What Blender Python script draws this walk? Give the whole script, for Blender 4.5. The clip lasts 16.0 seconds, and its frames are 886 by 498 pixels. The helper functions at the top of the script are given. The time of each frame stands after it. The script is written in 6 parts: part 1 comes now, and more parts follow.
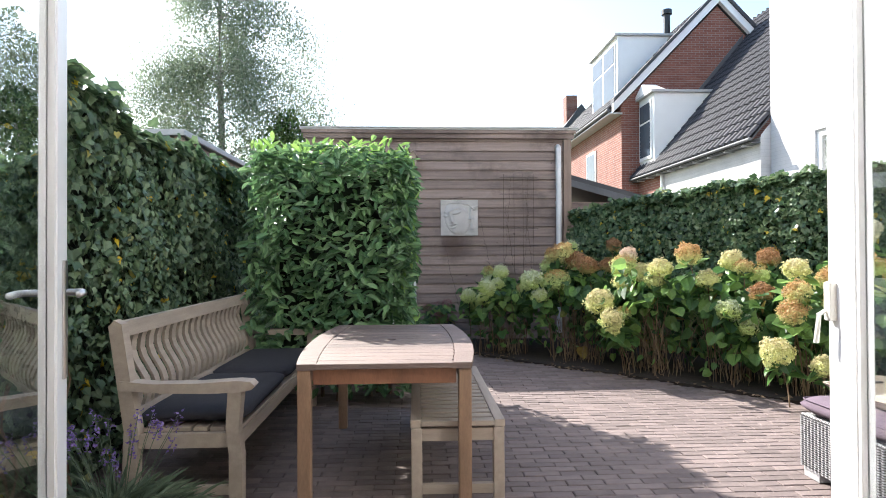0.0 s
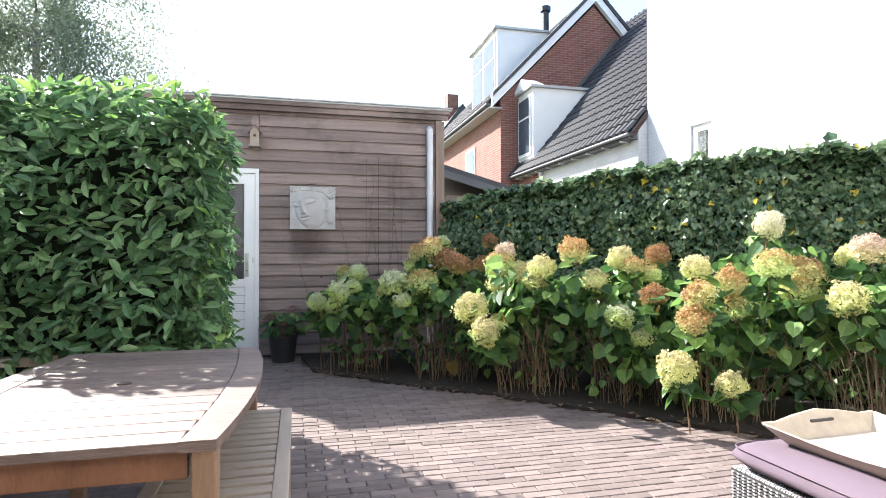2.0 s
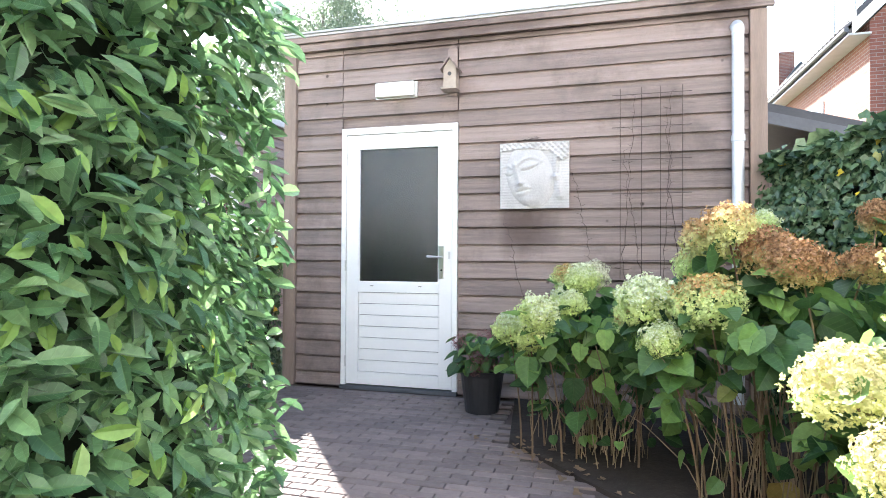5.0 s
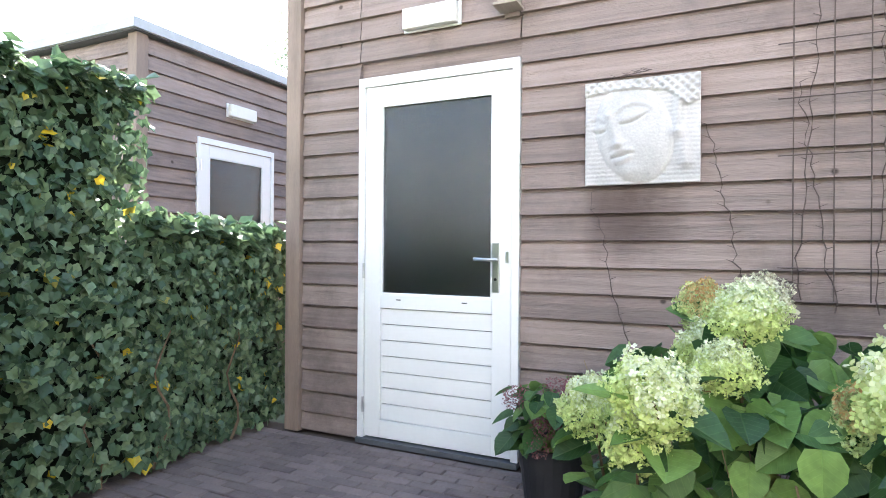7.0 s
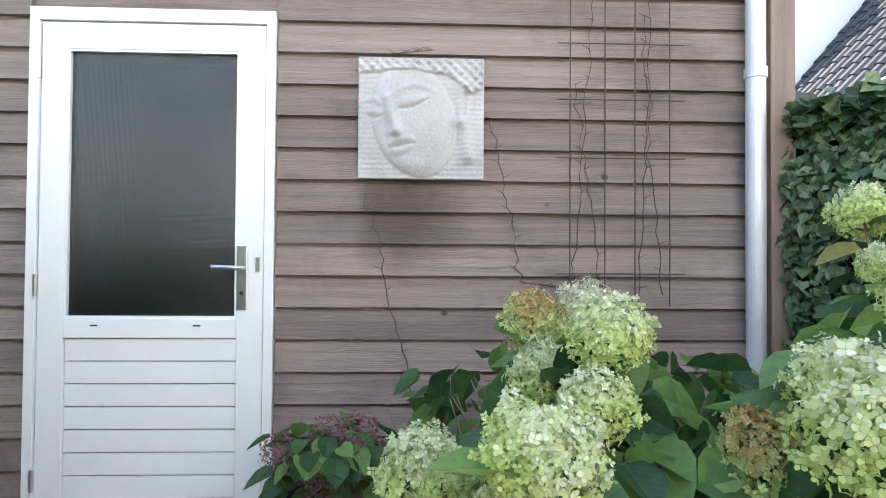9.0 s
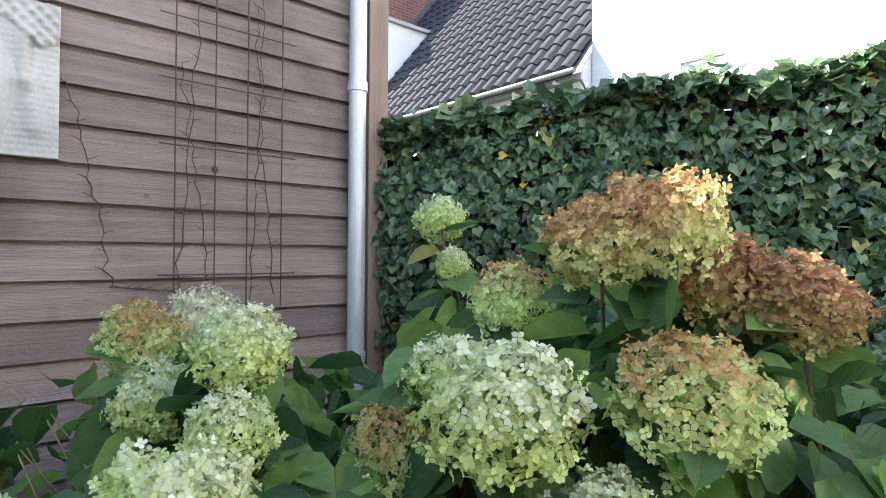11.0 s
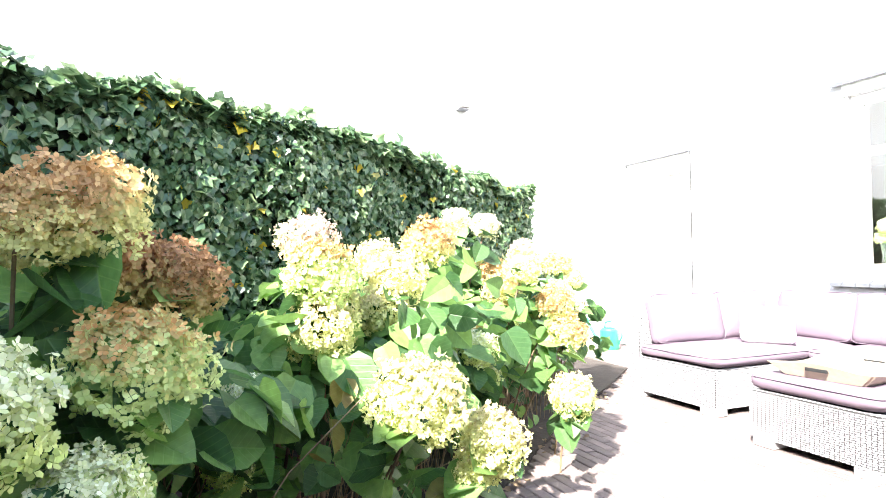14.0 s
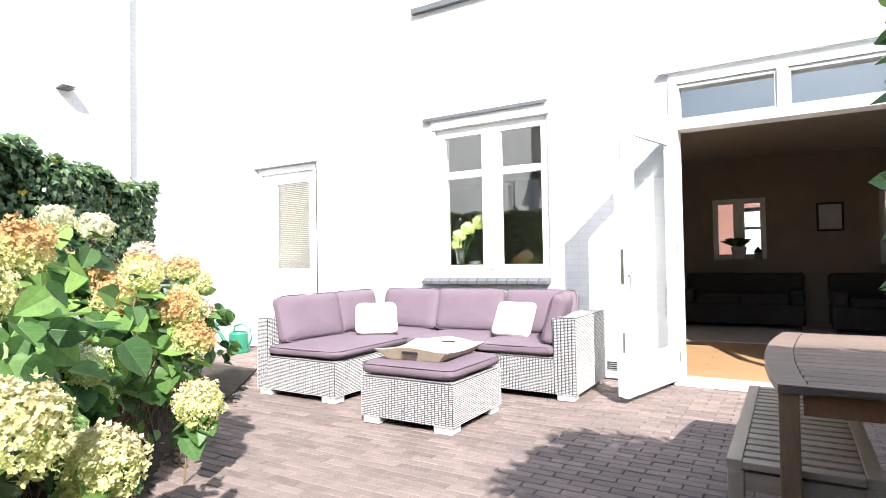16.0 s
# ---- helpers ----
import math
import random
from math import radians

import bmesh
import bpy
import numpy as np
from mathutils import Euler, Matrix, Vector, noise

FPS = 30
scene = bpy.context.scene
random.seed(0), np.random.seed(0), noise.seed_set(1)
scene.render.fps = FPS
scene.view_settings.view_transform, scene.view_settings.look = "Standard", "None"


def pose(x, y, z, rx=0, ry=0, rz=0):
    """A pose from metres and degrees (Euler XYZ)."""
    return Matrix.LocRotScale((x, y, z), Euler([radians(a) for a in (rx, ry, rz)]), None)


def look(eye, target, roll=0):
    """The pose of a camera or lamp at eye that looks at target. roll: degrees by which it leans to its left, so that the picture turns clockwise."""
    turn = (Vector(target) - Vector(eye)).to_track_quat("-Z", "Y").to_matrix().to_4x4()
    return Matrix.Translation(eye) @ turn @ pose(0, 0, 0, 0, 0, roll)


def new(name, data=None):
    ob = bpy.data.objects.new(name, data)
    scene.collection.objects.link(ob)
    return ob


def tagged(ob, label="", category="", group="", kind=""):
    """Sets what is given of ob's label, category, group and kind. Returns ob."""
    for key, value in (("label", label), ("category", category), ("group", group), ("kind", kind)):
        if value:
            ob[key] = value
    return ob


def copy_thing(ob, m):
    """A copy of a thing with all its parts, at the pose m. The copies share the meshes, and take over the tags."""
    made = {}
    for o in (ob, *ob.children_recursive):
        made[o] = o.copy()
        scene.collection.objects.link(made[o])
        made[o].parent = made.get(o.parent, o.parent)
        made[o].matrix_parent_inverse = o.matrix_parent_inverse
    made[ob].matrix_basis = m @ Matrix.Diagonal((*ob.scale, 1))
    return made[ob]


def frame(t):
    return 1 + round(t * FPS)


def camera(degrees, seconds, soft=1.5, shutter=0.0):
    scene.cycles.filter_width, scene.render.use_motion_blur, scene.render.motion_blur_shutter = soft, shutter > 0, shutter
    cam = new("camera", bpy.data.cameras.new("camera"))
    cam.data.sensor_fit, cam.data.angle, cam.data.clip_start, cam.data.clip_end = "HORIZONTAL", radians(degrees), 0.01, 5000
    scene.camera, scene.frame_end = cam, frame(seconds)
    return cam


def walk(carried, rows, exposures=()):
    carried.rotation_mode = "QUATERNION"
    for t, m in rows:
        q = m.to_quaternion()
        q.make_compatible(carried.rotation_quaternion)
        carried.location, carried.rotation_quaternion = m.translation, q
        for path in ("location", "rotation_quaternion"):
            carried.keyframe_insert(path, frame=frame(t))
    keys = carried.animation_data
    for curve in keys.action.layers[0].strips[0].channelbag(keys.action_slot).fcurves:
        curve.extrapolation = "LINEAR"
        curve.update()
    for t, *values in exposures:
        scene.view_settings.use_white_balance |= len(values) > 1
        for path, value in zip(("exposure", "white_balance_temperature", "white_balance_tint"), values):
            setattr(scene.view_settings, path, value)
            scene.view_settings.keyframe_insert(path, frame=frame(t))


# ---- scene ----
cam = camera(75.1, 16.0, soft=0.9)
PATH = [
    (0, (-0.05, -0.411, 1.209), (0.044, 1.586, 1.23), -0.3),
    (0.5, (-0.008, -0.197, 1.226), (0.226, 1.789, 1.246), -0.3),
    (1, (0.059, 0.075, 1.203), (0.468, 2.033, 1.226), -0.2),
    (1.5, (0.248, 0.418, 1.208), (0.716, 2.363, 1.232), -0.2),
    (2, (0.398, 0.731, 1.162), (0.886, 2.671, 1.187), -0.1),
    (2.5, (0.574, 1.13, 1.156), (1.104, 3.059, 1.184), -0.1),
    (3, (0.768, 1.566, 1.139), (1.285, 3.498, 1.168), 0.0),
    (3.5, (0.874, 1.994, 1.13), (1.18, 3.97, 1.156), 0.1),
    (4, (0.951, 2.415, 1.148), (1.047, 4.412, 1.174), 0.2),
    (4.5, (1.058, 2.856, 1.168), (0.802, 4.839, 1.184), 0.0),
    (5, (1.092, 3.289, 1.108), (0.551, 5.214, 1.135), 0.3),
    (5.2, (1.114, 3.494, 1.117), (0.49, 5.394, 1.146), 0.5),
    (7.5, (0.797, 5.074, 1.158), (-0.061, 6.88, 1.159), 0.4),
    (8, (0.712, 5.280, 1.157), (-0.011, 7.145, 1.164), 0.3),
    (8.5, (0.663, 5.345, 1.16), (0.327, 7.316, 1.173), 0.9),
    (9, (0.574, 5.32, 1.145), (0.647, 7.318, 1.182), 0.4),
    (11.3, (0.528, 5.482, 1.181), (1.985, 6.852, 1.194), 0.7),
    (11.5, (0.544, 5.519, 1.176), (2.091, 6.786, 1.191), 0.8),
    (12, (0.553, 5.658, 1.125), (2.349, 6.536, 1.170), 0.3),
    (12.5, (0.502, 5.704, 1.106), (2.432, 6.224, 1.161), 0.1),
    (13, (0.409, 5.746, 1.095), (2.407, 5.808, 1.153), -0.1),
    (13.5, (0.299, 5.765, 1.106), (2.251, 5.334, 1.161), -0.4),
    (14, (0.268, 5.804, 1.119), (2.103, 5.009, 1.171), -0.5),
    (14.5, (0.262, 5.847, 1.127), (1.883, 4.677, 1.175), -0.8),
    (15, (0.235, 5.872, 1.129), (1.6, 4.411, 1.175), -0.8),
    (15.5, (0.206, 5.855, 1.127), (1.39, 4.242, 1.173), -0.9),
    (16, (0.156, 5.875, 1.13), (1.19, 4.163, 1.173), -1.0),
]
EXPOSURE = [(0, 1.55), (0.5, 1.85), (1.0, 2.2), (1.5, 2.2), (2.0, 1.8), (2.5, 1.35), (3.5, 1.5), (4, 1.7), (4.5, 2.25), (5, 2.8), (7.5, 2.9), (8.0, 2.85), (8.5, 2.65), (9, 2.5), (11.5, 2.3), (12, 2.35), (12.5, 2.8), (13, 3.0), (13.5, 2.95), (14, 2.8), (14.5, 2.6), (15, 2.45), (15.5, 2.05), (16, 1.55)]
walk(cam, [(t, look(eye, target, roll)) for t, eye, target, roll in PATH], EXPOSURE)

# ---- world, sun ----
TO_SUN = Vector((-0.775, 1.0, 1.0)).normalized()
world = bpy.data.worlds.new("sky")
scene.world = world
world.use_nodes = True
_sky = world.node_tree.nodes.new("ShaderNodeTexSky")
_sky.sky_type = "NISHITA"
_sky.sun_disc = False
_sky.sun_elevation = math.asin(TO_SUN.z)
_sky.sun_rotation = math.atan2(TO_SUN.x, TO_SUN.y)
_sky.air_density, _sky.dust_density, _sky.ozone_density = 1.2, 1.2, 2.0
_bg = world.node_tree.nodes["Background"]
_bg.inputs["Strength"].default_value = 0.13
world.node_tree.links.new(_sky.outputs[0], _bg.inputs[0])
sun = new("sun", bpy.data.lights.new("sun", "SUN"))
sun.data.energy, sun.data.angle, sun.data.color = 5.0, radians(0.6), (1.0, 0.965, 0.92)
sun.matrix_world = look(TO_SUN * 50, (0, 0, 0))

# ---- materials ----


def mat(name, col, rough=0.6, var=0.25, scale=6.0, bump=0.15, bscale=60.0, metal=0.0, stretch=(1, 1, 1), isl=0.0, rnd=0.0, spec=0.5,
        grime=0.0, translucent=0.0, col2=None, knots=0.0):
    """Principled surface with colour varied at two scales, fine relief, and per-piece variation."""
    m = bpy.data.materials.new(name)
    m.use_nodes = True
    nt = m.node_tree
    n, l = nt.nodes, nt.links
    p = n["Principled BSDF"]
    p.inputs["Roughness"].default_value, p.inputs["Metallic"].default_value = rough, metal
    p.inputs["Specular IOR Level"].default_value = spec
    tc = n.new("ShaderNodeTexCoord")
    mp = n.new("ShaderNodeMapping")
    mp.inputs["Scale"].default_value = stretch
    l.new(tc.outputs["Object"], mp.inputs[0])
    big, fine = n.new("ShaderNodeTexNoise"), n.new("ShaderNodeTexNoise")
    big.inputs["Scale"].default_value, big.inputs["Detail"].default_value = scale, 5
    fine.inputs["Scale"].default_value, fine.inputs["Detail"].default_value = bscale, 4
    l.new(mp.outputs[0], big.inputs["Vector"])
    l.new(mp.outputs[0], fine.inputs["Vector"])
    add = n.new("ShaderNodeMath")
    add.operation = "ADD"
    l.new(big.outputs["Fac"], add.inputs[0])
    mul = n.new("ShaderNodeMath")
    mul.operation = "MULTIPLY"
    mul.inputs[1].default_value = 0.5
    l.new(fine.outputs["Fac"], mul.inputs[0])
    l.new(mul.outputs[0], add.inputs[1])
    src = add.outputs[0]
    shift = 0.75
    for amount, node, out in ((isl, "ShaderNodeNewGeometry", "Random Per Island"), (rnd, "ShaderNodeObjectInfo", "Random")):
        if amount:
            g = n.new(node)
            k = n.new("ShaderNodeMath")
            k.operation = "MULTIPLY_ADD"
            k.inputs[1].default_value = amount
            l.new(g.outputs[out], k.inputs[0])
            l.new(src, k.inputs[2])
            src, shift = k.outputs[0], shift + amount / 2
    ramp = n.new("ShaderNodeValToRGB")
    mr = n.new("ShaderNodeMapRange")
    mr.inputs["From Min"].default_value, mr.inputs["From Max"].default_value = shift - 0.45 - (isl + rnd) / 2, shift + 0.45 + (isl + rnd) / 2
    l.new(src, mr.inputs["Value"])
    l.new(mr.outputs[0], ramp.inputs[0])
    e = ramp.color_ramp.elements
    lo, hi = [c * (1 - var) for c in col], [min(1, c * (1 + var)) for c in col]
    e[0].color, e[1].color = (*lo, 1), (*(col2 or hi), 1)
    if col2:
        mid = e.new(0.55)
        mid.color = (*col, 1)
    colour = ramp.outputs[0]
    if grime:
        st = n.new("ShaderNodeTexNoise")
        st.inputs["Scale"].default_value, st.inputs["Detail"].default_value, st.inputs["Roughness"].default_value = 1.3, 8, 0.7
        l.new(tc.outputs["Object"], st.inputs["Vector"])
        r2 = n.new("ShaderNodeValToRGB")
        r2.color_ramp.elements[0].position, r2.color_ramp.elements[1].position = 0.5, 0.72
        l.new(st.outputs["Fac"], r2.inputs[0])
        sc = n.new("ShaderNodeMath")
        sc.operation = "MULTIPLY"
        sc.inputs[1].default_value = grime
        l.new(r2.outputs[0], sc.inputs[0])
        mx = n.new("ShaderNodeMix")
        mx.data_type = "RGBA"
        mx.inputs["B"].default_value = (*[c * 0.35 for c in col], 1)
        l.new(sc.outputs[0], mx.inputs["Factor"])
        l.new(colour, mx.inputs["A"])
        colour = mx.outputs["Result"]
    if knots:
        vo = n.new("ShaderNodeTexVoronoi")
        vo.inputs["Scale"].default_value = knots
        l.new(tc.outputs["Object"], vo.inputs["Vector"])
        r3 = n.new("ShaderNodeValToRGB")
        r3.color_ramp.elements[0].position, r3.color_ramp.elements[1].position = 0.03, 0.06
        r3.color_ramp.elements[0].color, r3.color_ramp.elements[1].color = (0.25, 0.22, 0.2, 1), (1, 1, 1, 1)
        l.new(vo.outputs["Distance"], r3.inputs[0])
        mk = n.new("ShaderNodeMix")
        mk.data_type, mk.blend_type = "RGBA", "MULTIPLY"
        mk.inputs["Factor"].default_value = 1
        l.new(colour, mk.inputs["A"])
        l.new(r3.outputs[0], mk.inputs["B"])
        colour = mk.outputs["Result"]
    l.new(colour, p.inputs["Base Color"])
    if bump:
        b = n.new("ShaderNodeBump")
        b.inputs["Strength"].default_value, b.inputs["Distance"].default_value = bump, 0.01
        l.new(add.outputs[0], b.inputs["Height"])
        l.new(b.outputs[0], p.inputs["Normal"])
    if translucent:
        t = n.new("ShaderNodeBsdfTranslucent")
        l.new(colour, t.inputs["Color"])
        ms = n.new("ShaderNodeMixShader")
        ms.inputs[0].default_value = translucent
        l.new(p.outputs[0], ms.inputs[1])
        l.new(t.outputs[0], ms.inputs[2])
        l.new(ms.outputs[0], n["Material Output"].inputs["Surface"])
    return m


def glass_mat(name, rough=0.0, tint=(0.92, 0.95, 0.95), ripple=0.0, ior=1.45):
    m = bpy.data.materials.new(name)
    m.use_nodes = True
    nt = m.node_tree
    p = nt.nodes["Principled BSDF"]
    p.inputs["Base Color"].default_value = (*tint, 1)
    p.inputs["Roughness"].default_value = rough
    p.inputs["Transmission Weight"].default_value = 1.0
    p.inputs["IOR"].default_value = ior
    if ripple:
        tc = nt.nodes.new("ShaderNodeTexCoord")
        hs = []
        for axis in "XZ":
            w = nt.nodes.new("ShaderNodeTexWave")
            w.bands_direction, w.wave_profile = axis, "SIN"
            w.inputs["Scale"].default_value = ripple
            nt.links.new(tc.outputs["Object"], w.inputs["Vector"])
            hs.append(w.outputs["Fac"])
        a = nt.nodes.new("ShaderNodeMath")
        nt.links.new(hs[0], a.inputs[0])
        nt.links.new(hs[1], a.inputs[1])
        b = nt.nodes.new("ShaderNodeBump")
        b.inputs["Strength"].default_value, b.inputs["Distance"].default_value = 0.3, 0.0015
        nt.links.new(a.outputs[0], b.inputs["Height"])
        nt.links.new(b.outputs[0], p.inputs["Normal"])
    return m


def brick_mat(name, c1, c2, mortar, scale=1.0, bump=0.6):
    m = bpy.data.materials.new(name)
    m.use_nodes = True
    nt = m.node_tree
    n, l = nt.nodes, nt.links
    p = n["Principled BSDF"]
    p.inputs["Roughness"].default_value = 0.85
    g = n.new("ShaderNodeNewGeometry")
    sx = n.new("ShaderNodeSeparateXYZ")
    l.new(g.outputs["Position"], sx.inputs[0])
    s = n.new("ShaderNodeMath")
    l.new(sx.outputs[0], s.inputs[0])
    l.new(sx.outputs[1], s.inputs[1])
    cx = n.new("ShaderNodeCombineXYZ")
    l.new(s.outputs[0], cx.inputs[0])
    l.new(sx.outputs[2], cx.inputs[1])
    b = n.new("ShaderNodeTexBrick")
    b.inputs["Color1"].default_value, b.inputs["Color2"].default_value, b.inputs["Mortar"].default_value = (*c1, 1), (*c2, 1), (*mortar, 1)
    b.inputs["Scale"].default_value = scale
    b.inputs["Brick Width"].default_value, b.inputs["Row Height"].default_value = 0.22, 0.0625
    b.inputs["Mortar Size"].default_value, b.inputs["Mortar Smooth"].default_value = 0.006, 0.3
    l.new(cx.outputs[0], b.inputs["Vector"])
    nz = n.new("ShaderNodeTexNoise")
    nz.inputs["Scale"].default_value, nz.inputs["Detail"].default_value = 2.0, 7
    l.new(g.outputs["Position"], nz.inputs["Vector"])
    mx = n.new("ShaderNodeMix")
    mx.data_type, mx.blend_type = "RGBA", "MULTIPLY"
    mx.inputs["Factor"].default_value = 0.35
    l.new(b.outputs["Color"], mx.inputs["A"])
    l.new(nz.outputs["Fac"], mx.inputs["B"])
    l.new(mx.outputs["Result"], p.inputs["Base Color"])
    inv = n.new("ShaderNodeMath")
    inv.operation = "SUBTRACT"
    inv.inputs[0].default_value = 1
    l.new(b.outputs["Fac"], inv.inputs[1])
    bp = n.new("ShaderNodeBump")
    bp.inputs["Strength"].default_value, bp.inputs["Distance"].default_value = bump, 0.006
    l.new(inv.outputs[0], bp.inputs["Height"])
    l.new(bp.outputs[0], p.inputs["Normal"])
    return m


def leaf_mat(name, lo, mid, hi, odd=None, rough=0.45, trans=0.3, oddpos=0.965, veins=0.0):
    """Leaf colour by leaf, from dark to light, with a few odd ones."""
    m = bpy.data.materials.new(name)
    m.use_nodes = True
    nt = m.node_tree
    n, l = nt.nodes, nt.links
    p = n["Principled BSDF"]
    p.inputs["Roughness"].default_value = rough
    g = n.new("ShaderNodeNewGeometry")
    r = n.new("ShaderNodeValToRGB")
    e = r.color_ramp.elements
    e[0].color, e[1].color = (*lo, 1), (*hi, 1)
    e[1].position = 0.9
    k = e.new(0.5)
    k.color = (*mid, 1)
    if odd:
        a = e.new(oddpos)
        a.color = (*hi, 1)
        a = e.new(min(0.999, oddpos + 0.008))
        a.color = (*odd, 1)
    l.new(g.outputs["Random Per Island"], r.inputs[0])
    nz = n.new("ShaderNodeTexNoise")
    nz.inputs["Scale"].default_value, nz.inputs["Detail"].default_value = 45, 3
    tc = n.new("ShaderNodeTexCoord")
    l.new(tc.outputs["Object"], nz.inputs["Vector"])
    mx = n.new("ShaderNodeMix")
    mx.data_type, mx.blend_type = "RGBA", "OVERLAY"
    mx.inputs["Factor"].default_value = 0.35
    l.new(r.outputs[0], mx.inputs["A"])
    l.new(nz.outputs["Fac"], mx.inputs["B"])
    colour, height = mx.outputs["Result"], nz.outputs["Fac"]
    if veins:
        def calc(op, *args):
            k = n.new("ShaderNodeMath")
            k.operation = op
            for s, v in zip(k.inputs, args):
                if isinstance(v, float):
                    s.default_value = v
                else:
                    l.new(v, s)
            return k.outputs[0]
        uv = n.new("ShaderNodeUVMap")
        uv.uv_map = "leaf"
        sep = n.new("ShaderNodeSeparateXYZ")
        l.new(uv.outputs[0], sep.inputs[0])
        across = calc("ABSOLUTE", sep.outputs[0])
        rib = calc("SUBTRACT", 1.0, calc("MINIMUM", calc("DIVIDE", across, 0.022), 1.0))
        step = calc("PINGPONG", calc("MULTIPLY", calc("MULTIPLY_ADD", across, -0.75, sep.outputs[1]), 6.5), 0.5)
        side = calc("MULTIPLY", calc("SUBTRACT", 1.0, calc("MINIMUM", calc("DIVIDE", step, 0.09), 1.0)), 0.6)
        mask = calc("MAXIMUM", rib, side)
        lit = n.new("ShaderNodeMix")
        lit.data_type, lit.blend_type = "RGBA", "ADD"
        lit.inputs["B"].default_value = (0.09, 0.13, 0.05, 1)
        l.new(calc("MULTIPLY", mask, veins), lit.inputs["Factor"])
        l.new(colour, lit.inputs["A"])
        colour = lit.outputs["Result"]
        height = calc("MULTIPLY_ADD", mask, -0.7, height)
    l.new(colour, p.inputs["Base Color"])
    bp = n.new("ShaderNodeBump")
    bp.inputs["Strength"].default_value, bp.inputs["Distance"].default_value = 0.35, 0.004
    l.new(height, bp.inputs["Height"])
    l.new(bp.outputs[0], p.inputs["Normal"])
    t = n.new("ShaderNodeBsdfTranslucent")
    l.new(colour, t.inputs["Color"])
    ms = n.new("ShaderNodeMixShader")
    ms.inputs[0].default_value = trans
    l.new(p.outputs[0], ms.inputs[1])
    l.new(t.outputs[0], ms.inputs[2])
    l.new(ms.outputs[0], n["Material Output"].inputs["Surface"])
    return m


def bloom_mat(name, top, low, mid_z, odd):
    """Flower head that fades from one colour to another over its height, floret by floret."""
    m = leaf_mat(name, low, low, [min(1, c * 1.25) for c in low], None, 0.7, 0.35)
    nt = m.node_tree
    n, l = nt.nodes, nt.links
    tc = [x for x in n if x.type == "TEX_COORD"][0]
    g = [x for x in n if x.type == "NEW_GEOMETRY"][0]
    r = [x for x in n if x.type == "VALTORGB"][0]
    s = n.new("ShaderNodeSeparateXYZ")
    l.new(tc.outputs["Object"], s.inputs[0])
    nz = n.new("ShaderNodeTexNoise")
    nz.inputs["Scale"].default_value = 14
    l.new(tc.outputs["Object"], nz.inputs["Vector"])
    a = n.new("ShaderNodeMath")
    a.operation = "MULTIPLY_ADD"
    a.inputs[1].default_value = 0.14
    l.new(nz.outputs["Fac"], a.inputs[0])
    l.new(s.outputs[2], a.inputs[2])
    b = n.new("ShaderNodeMath")
    b.operation = "MULTIPLY_ADD"
    b.inputs[1].default_value = 0.07
    l.new(g.outputs["Random Per Island"], b.inputs[0])
    l.new(a.outputs[0], b.inputs[2])
    mr = n.new("ShaderNodeMapRange")
    mr.inputs["From Min"].default_value, mr.inputs["From Max"].default_value = mid_z + 0.105 - 0.04, mid_z + 0.105 + 0.04
    l.new(b.outputs[0], mr.inputs["Value"])
    mx = n.new("ShaderNodeMix")
    mx.data_type = "RGBA"
    r2 = n.new("ShaderNodeValToRGB")
    r2.color_ramp.elements[0].color, r2.color_ramp.elements[1].color = (*[c * 0.7 for c in top], 1), (*odd, 1)
    l.new(g.outputs["Random Per Island"], r2.inputs[0])
    l.new(mr.outputs[0], mx.inputs["Factor"])
    l.new(r.outputs[0], mx.inputs["A"])
    l.new(r2.outputs[0], mx.inputs["B"])
    old = [x for x in n if x.type == "MIX" and x.blend_type == "OVERLAY"][0]
    l.new(mx.outputs["Result"], old.inputs["A"])
    return m


WHITE_WALL = brick_mat("white_painted_brick", (0.70, 0.70, 0.70), (0.67, 0.67, 0.675), (0.63, 0.63, 0.635), bump=0.35)
RED_BRICK = brick_mat("red_brick", (0.30, 0.12, 0.085), (0.24, 0.085, 0.06), (0.34, 0.28, 0.25))
WHITE = mat("white_paint", (0.80, 0.80, 0.79), 0.35, 0.05, 3, 0.05, 40)
GREY_TRIM = mat("grey_metal_trim", (0.42, 0.42, 0.42), 0.45, 0.15, 5, 0.1, 30)
DARK_TRIM = mat("dark_lead", (0.09, 0.095, 0.105), 0.55, 0.3, 4, 0.2, 30)
CLAD = mat("weathered_cladding", (0.278, 0.213, 0.188), 0.85, 0.62, 4.0, 0.9, 46, stretch=(0.3, 1, 9), rnd=0.5, grime=0.8, knots=3.2)
_nt = CLAD.node_tree
_g = _nt.nodes.new("ShaderNodeNewGeometry")
_nz = _nt.nodes.new("ShaderNodeTexNoise")
_nz.inputs["Scale"].default_value, _nz.inputs["Detail"].default_value = 5.0, 5
_mp = _nt.nodes.new("ShaderNodeMapping")
_mp.inputs["Scale"].default_value = (1.6, 1, 0.35)
_nt.links.new(_g.outputs["Position"], _mp.inputs[0])
_nt.links.new(_mp.outputs[0], _nz.inputs["Vector"])
_prev = _nt.nodes["Principled BSDF"].inputs["Base Color"].links[0].from_socket
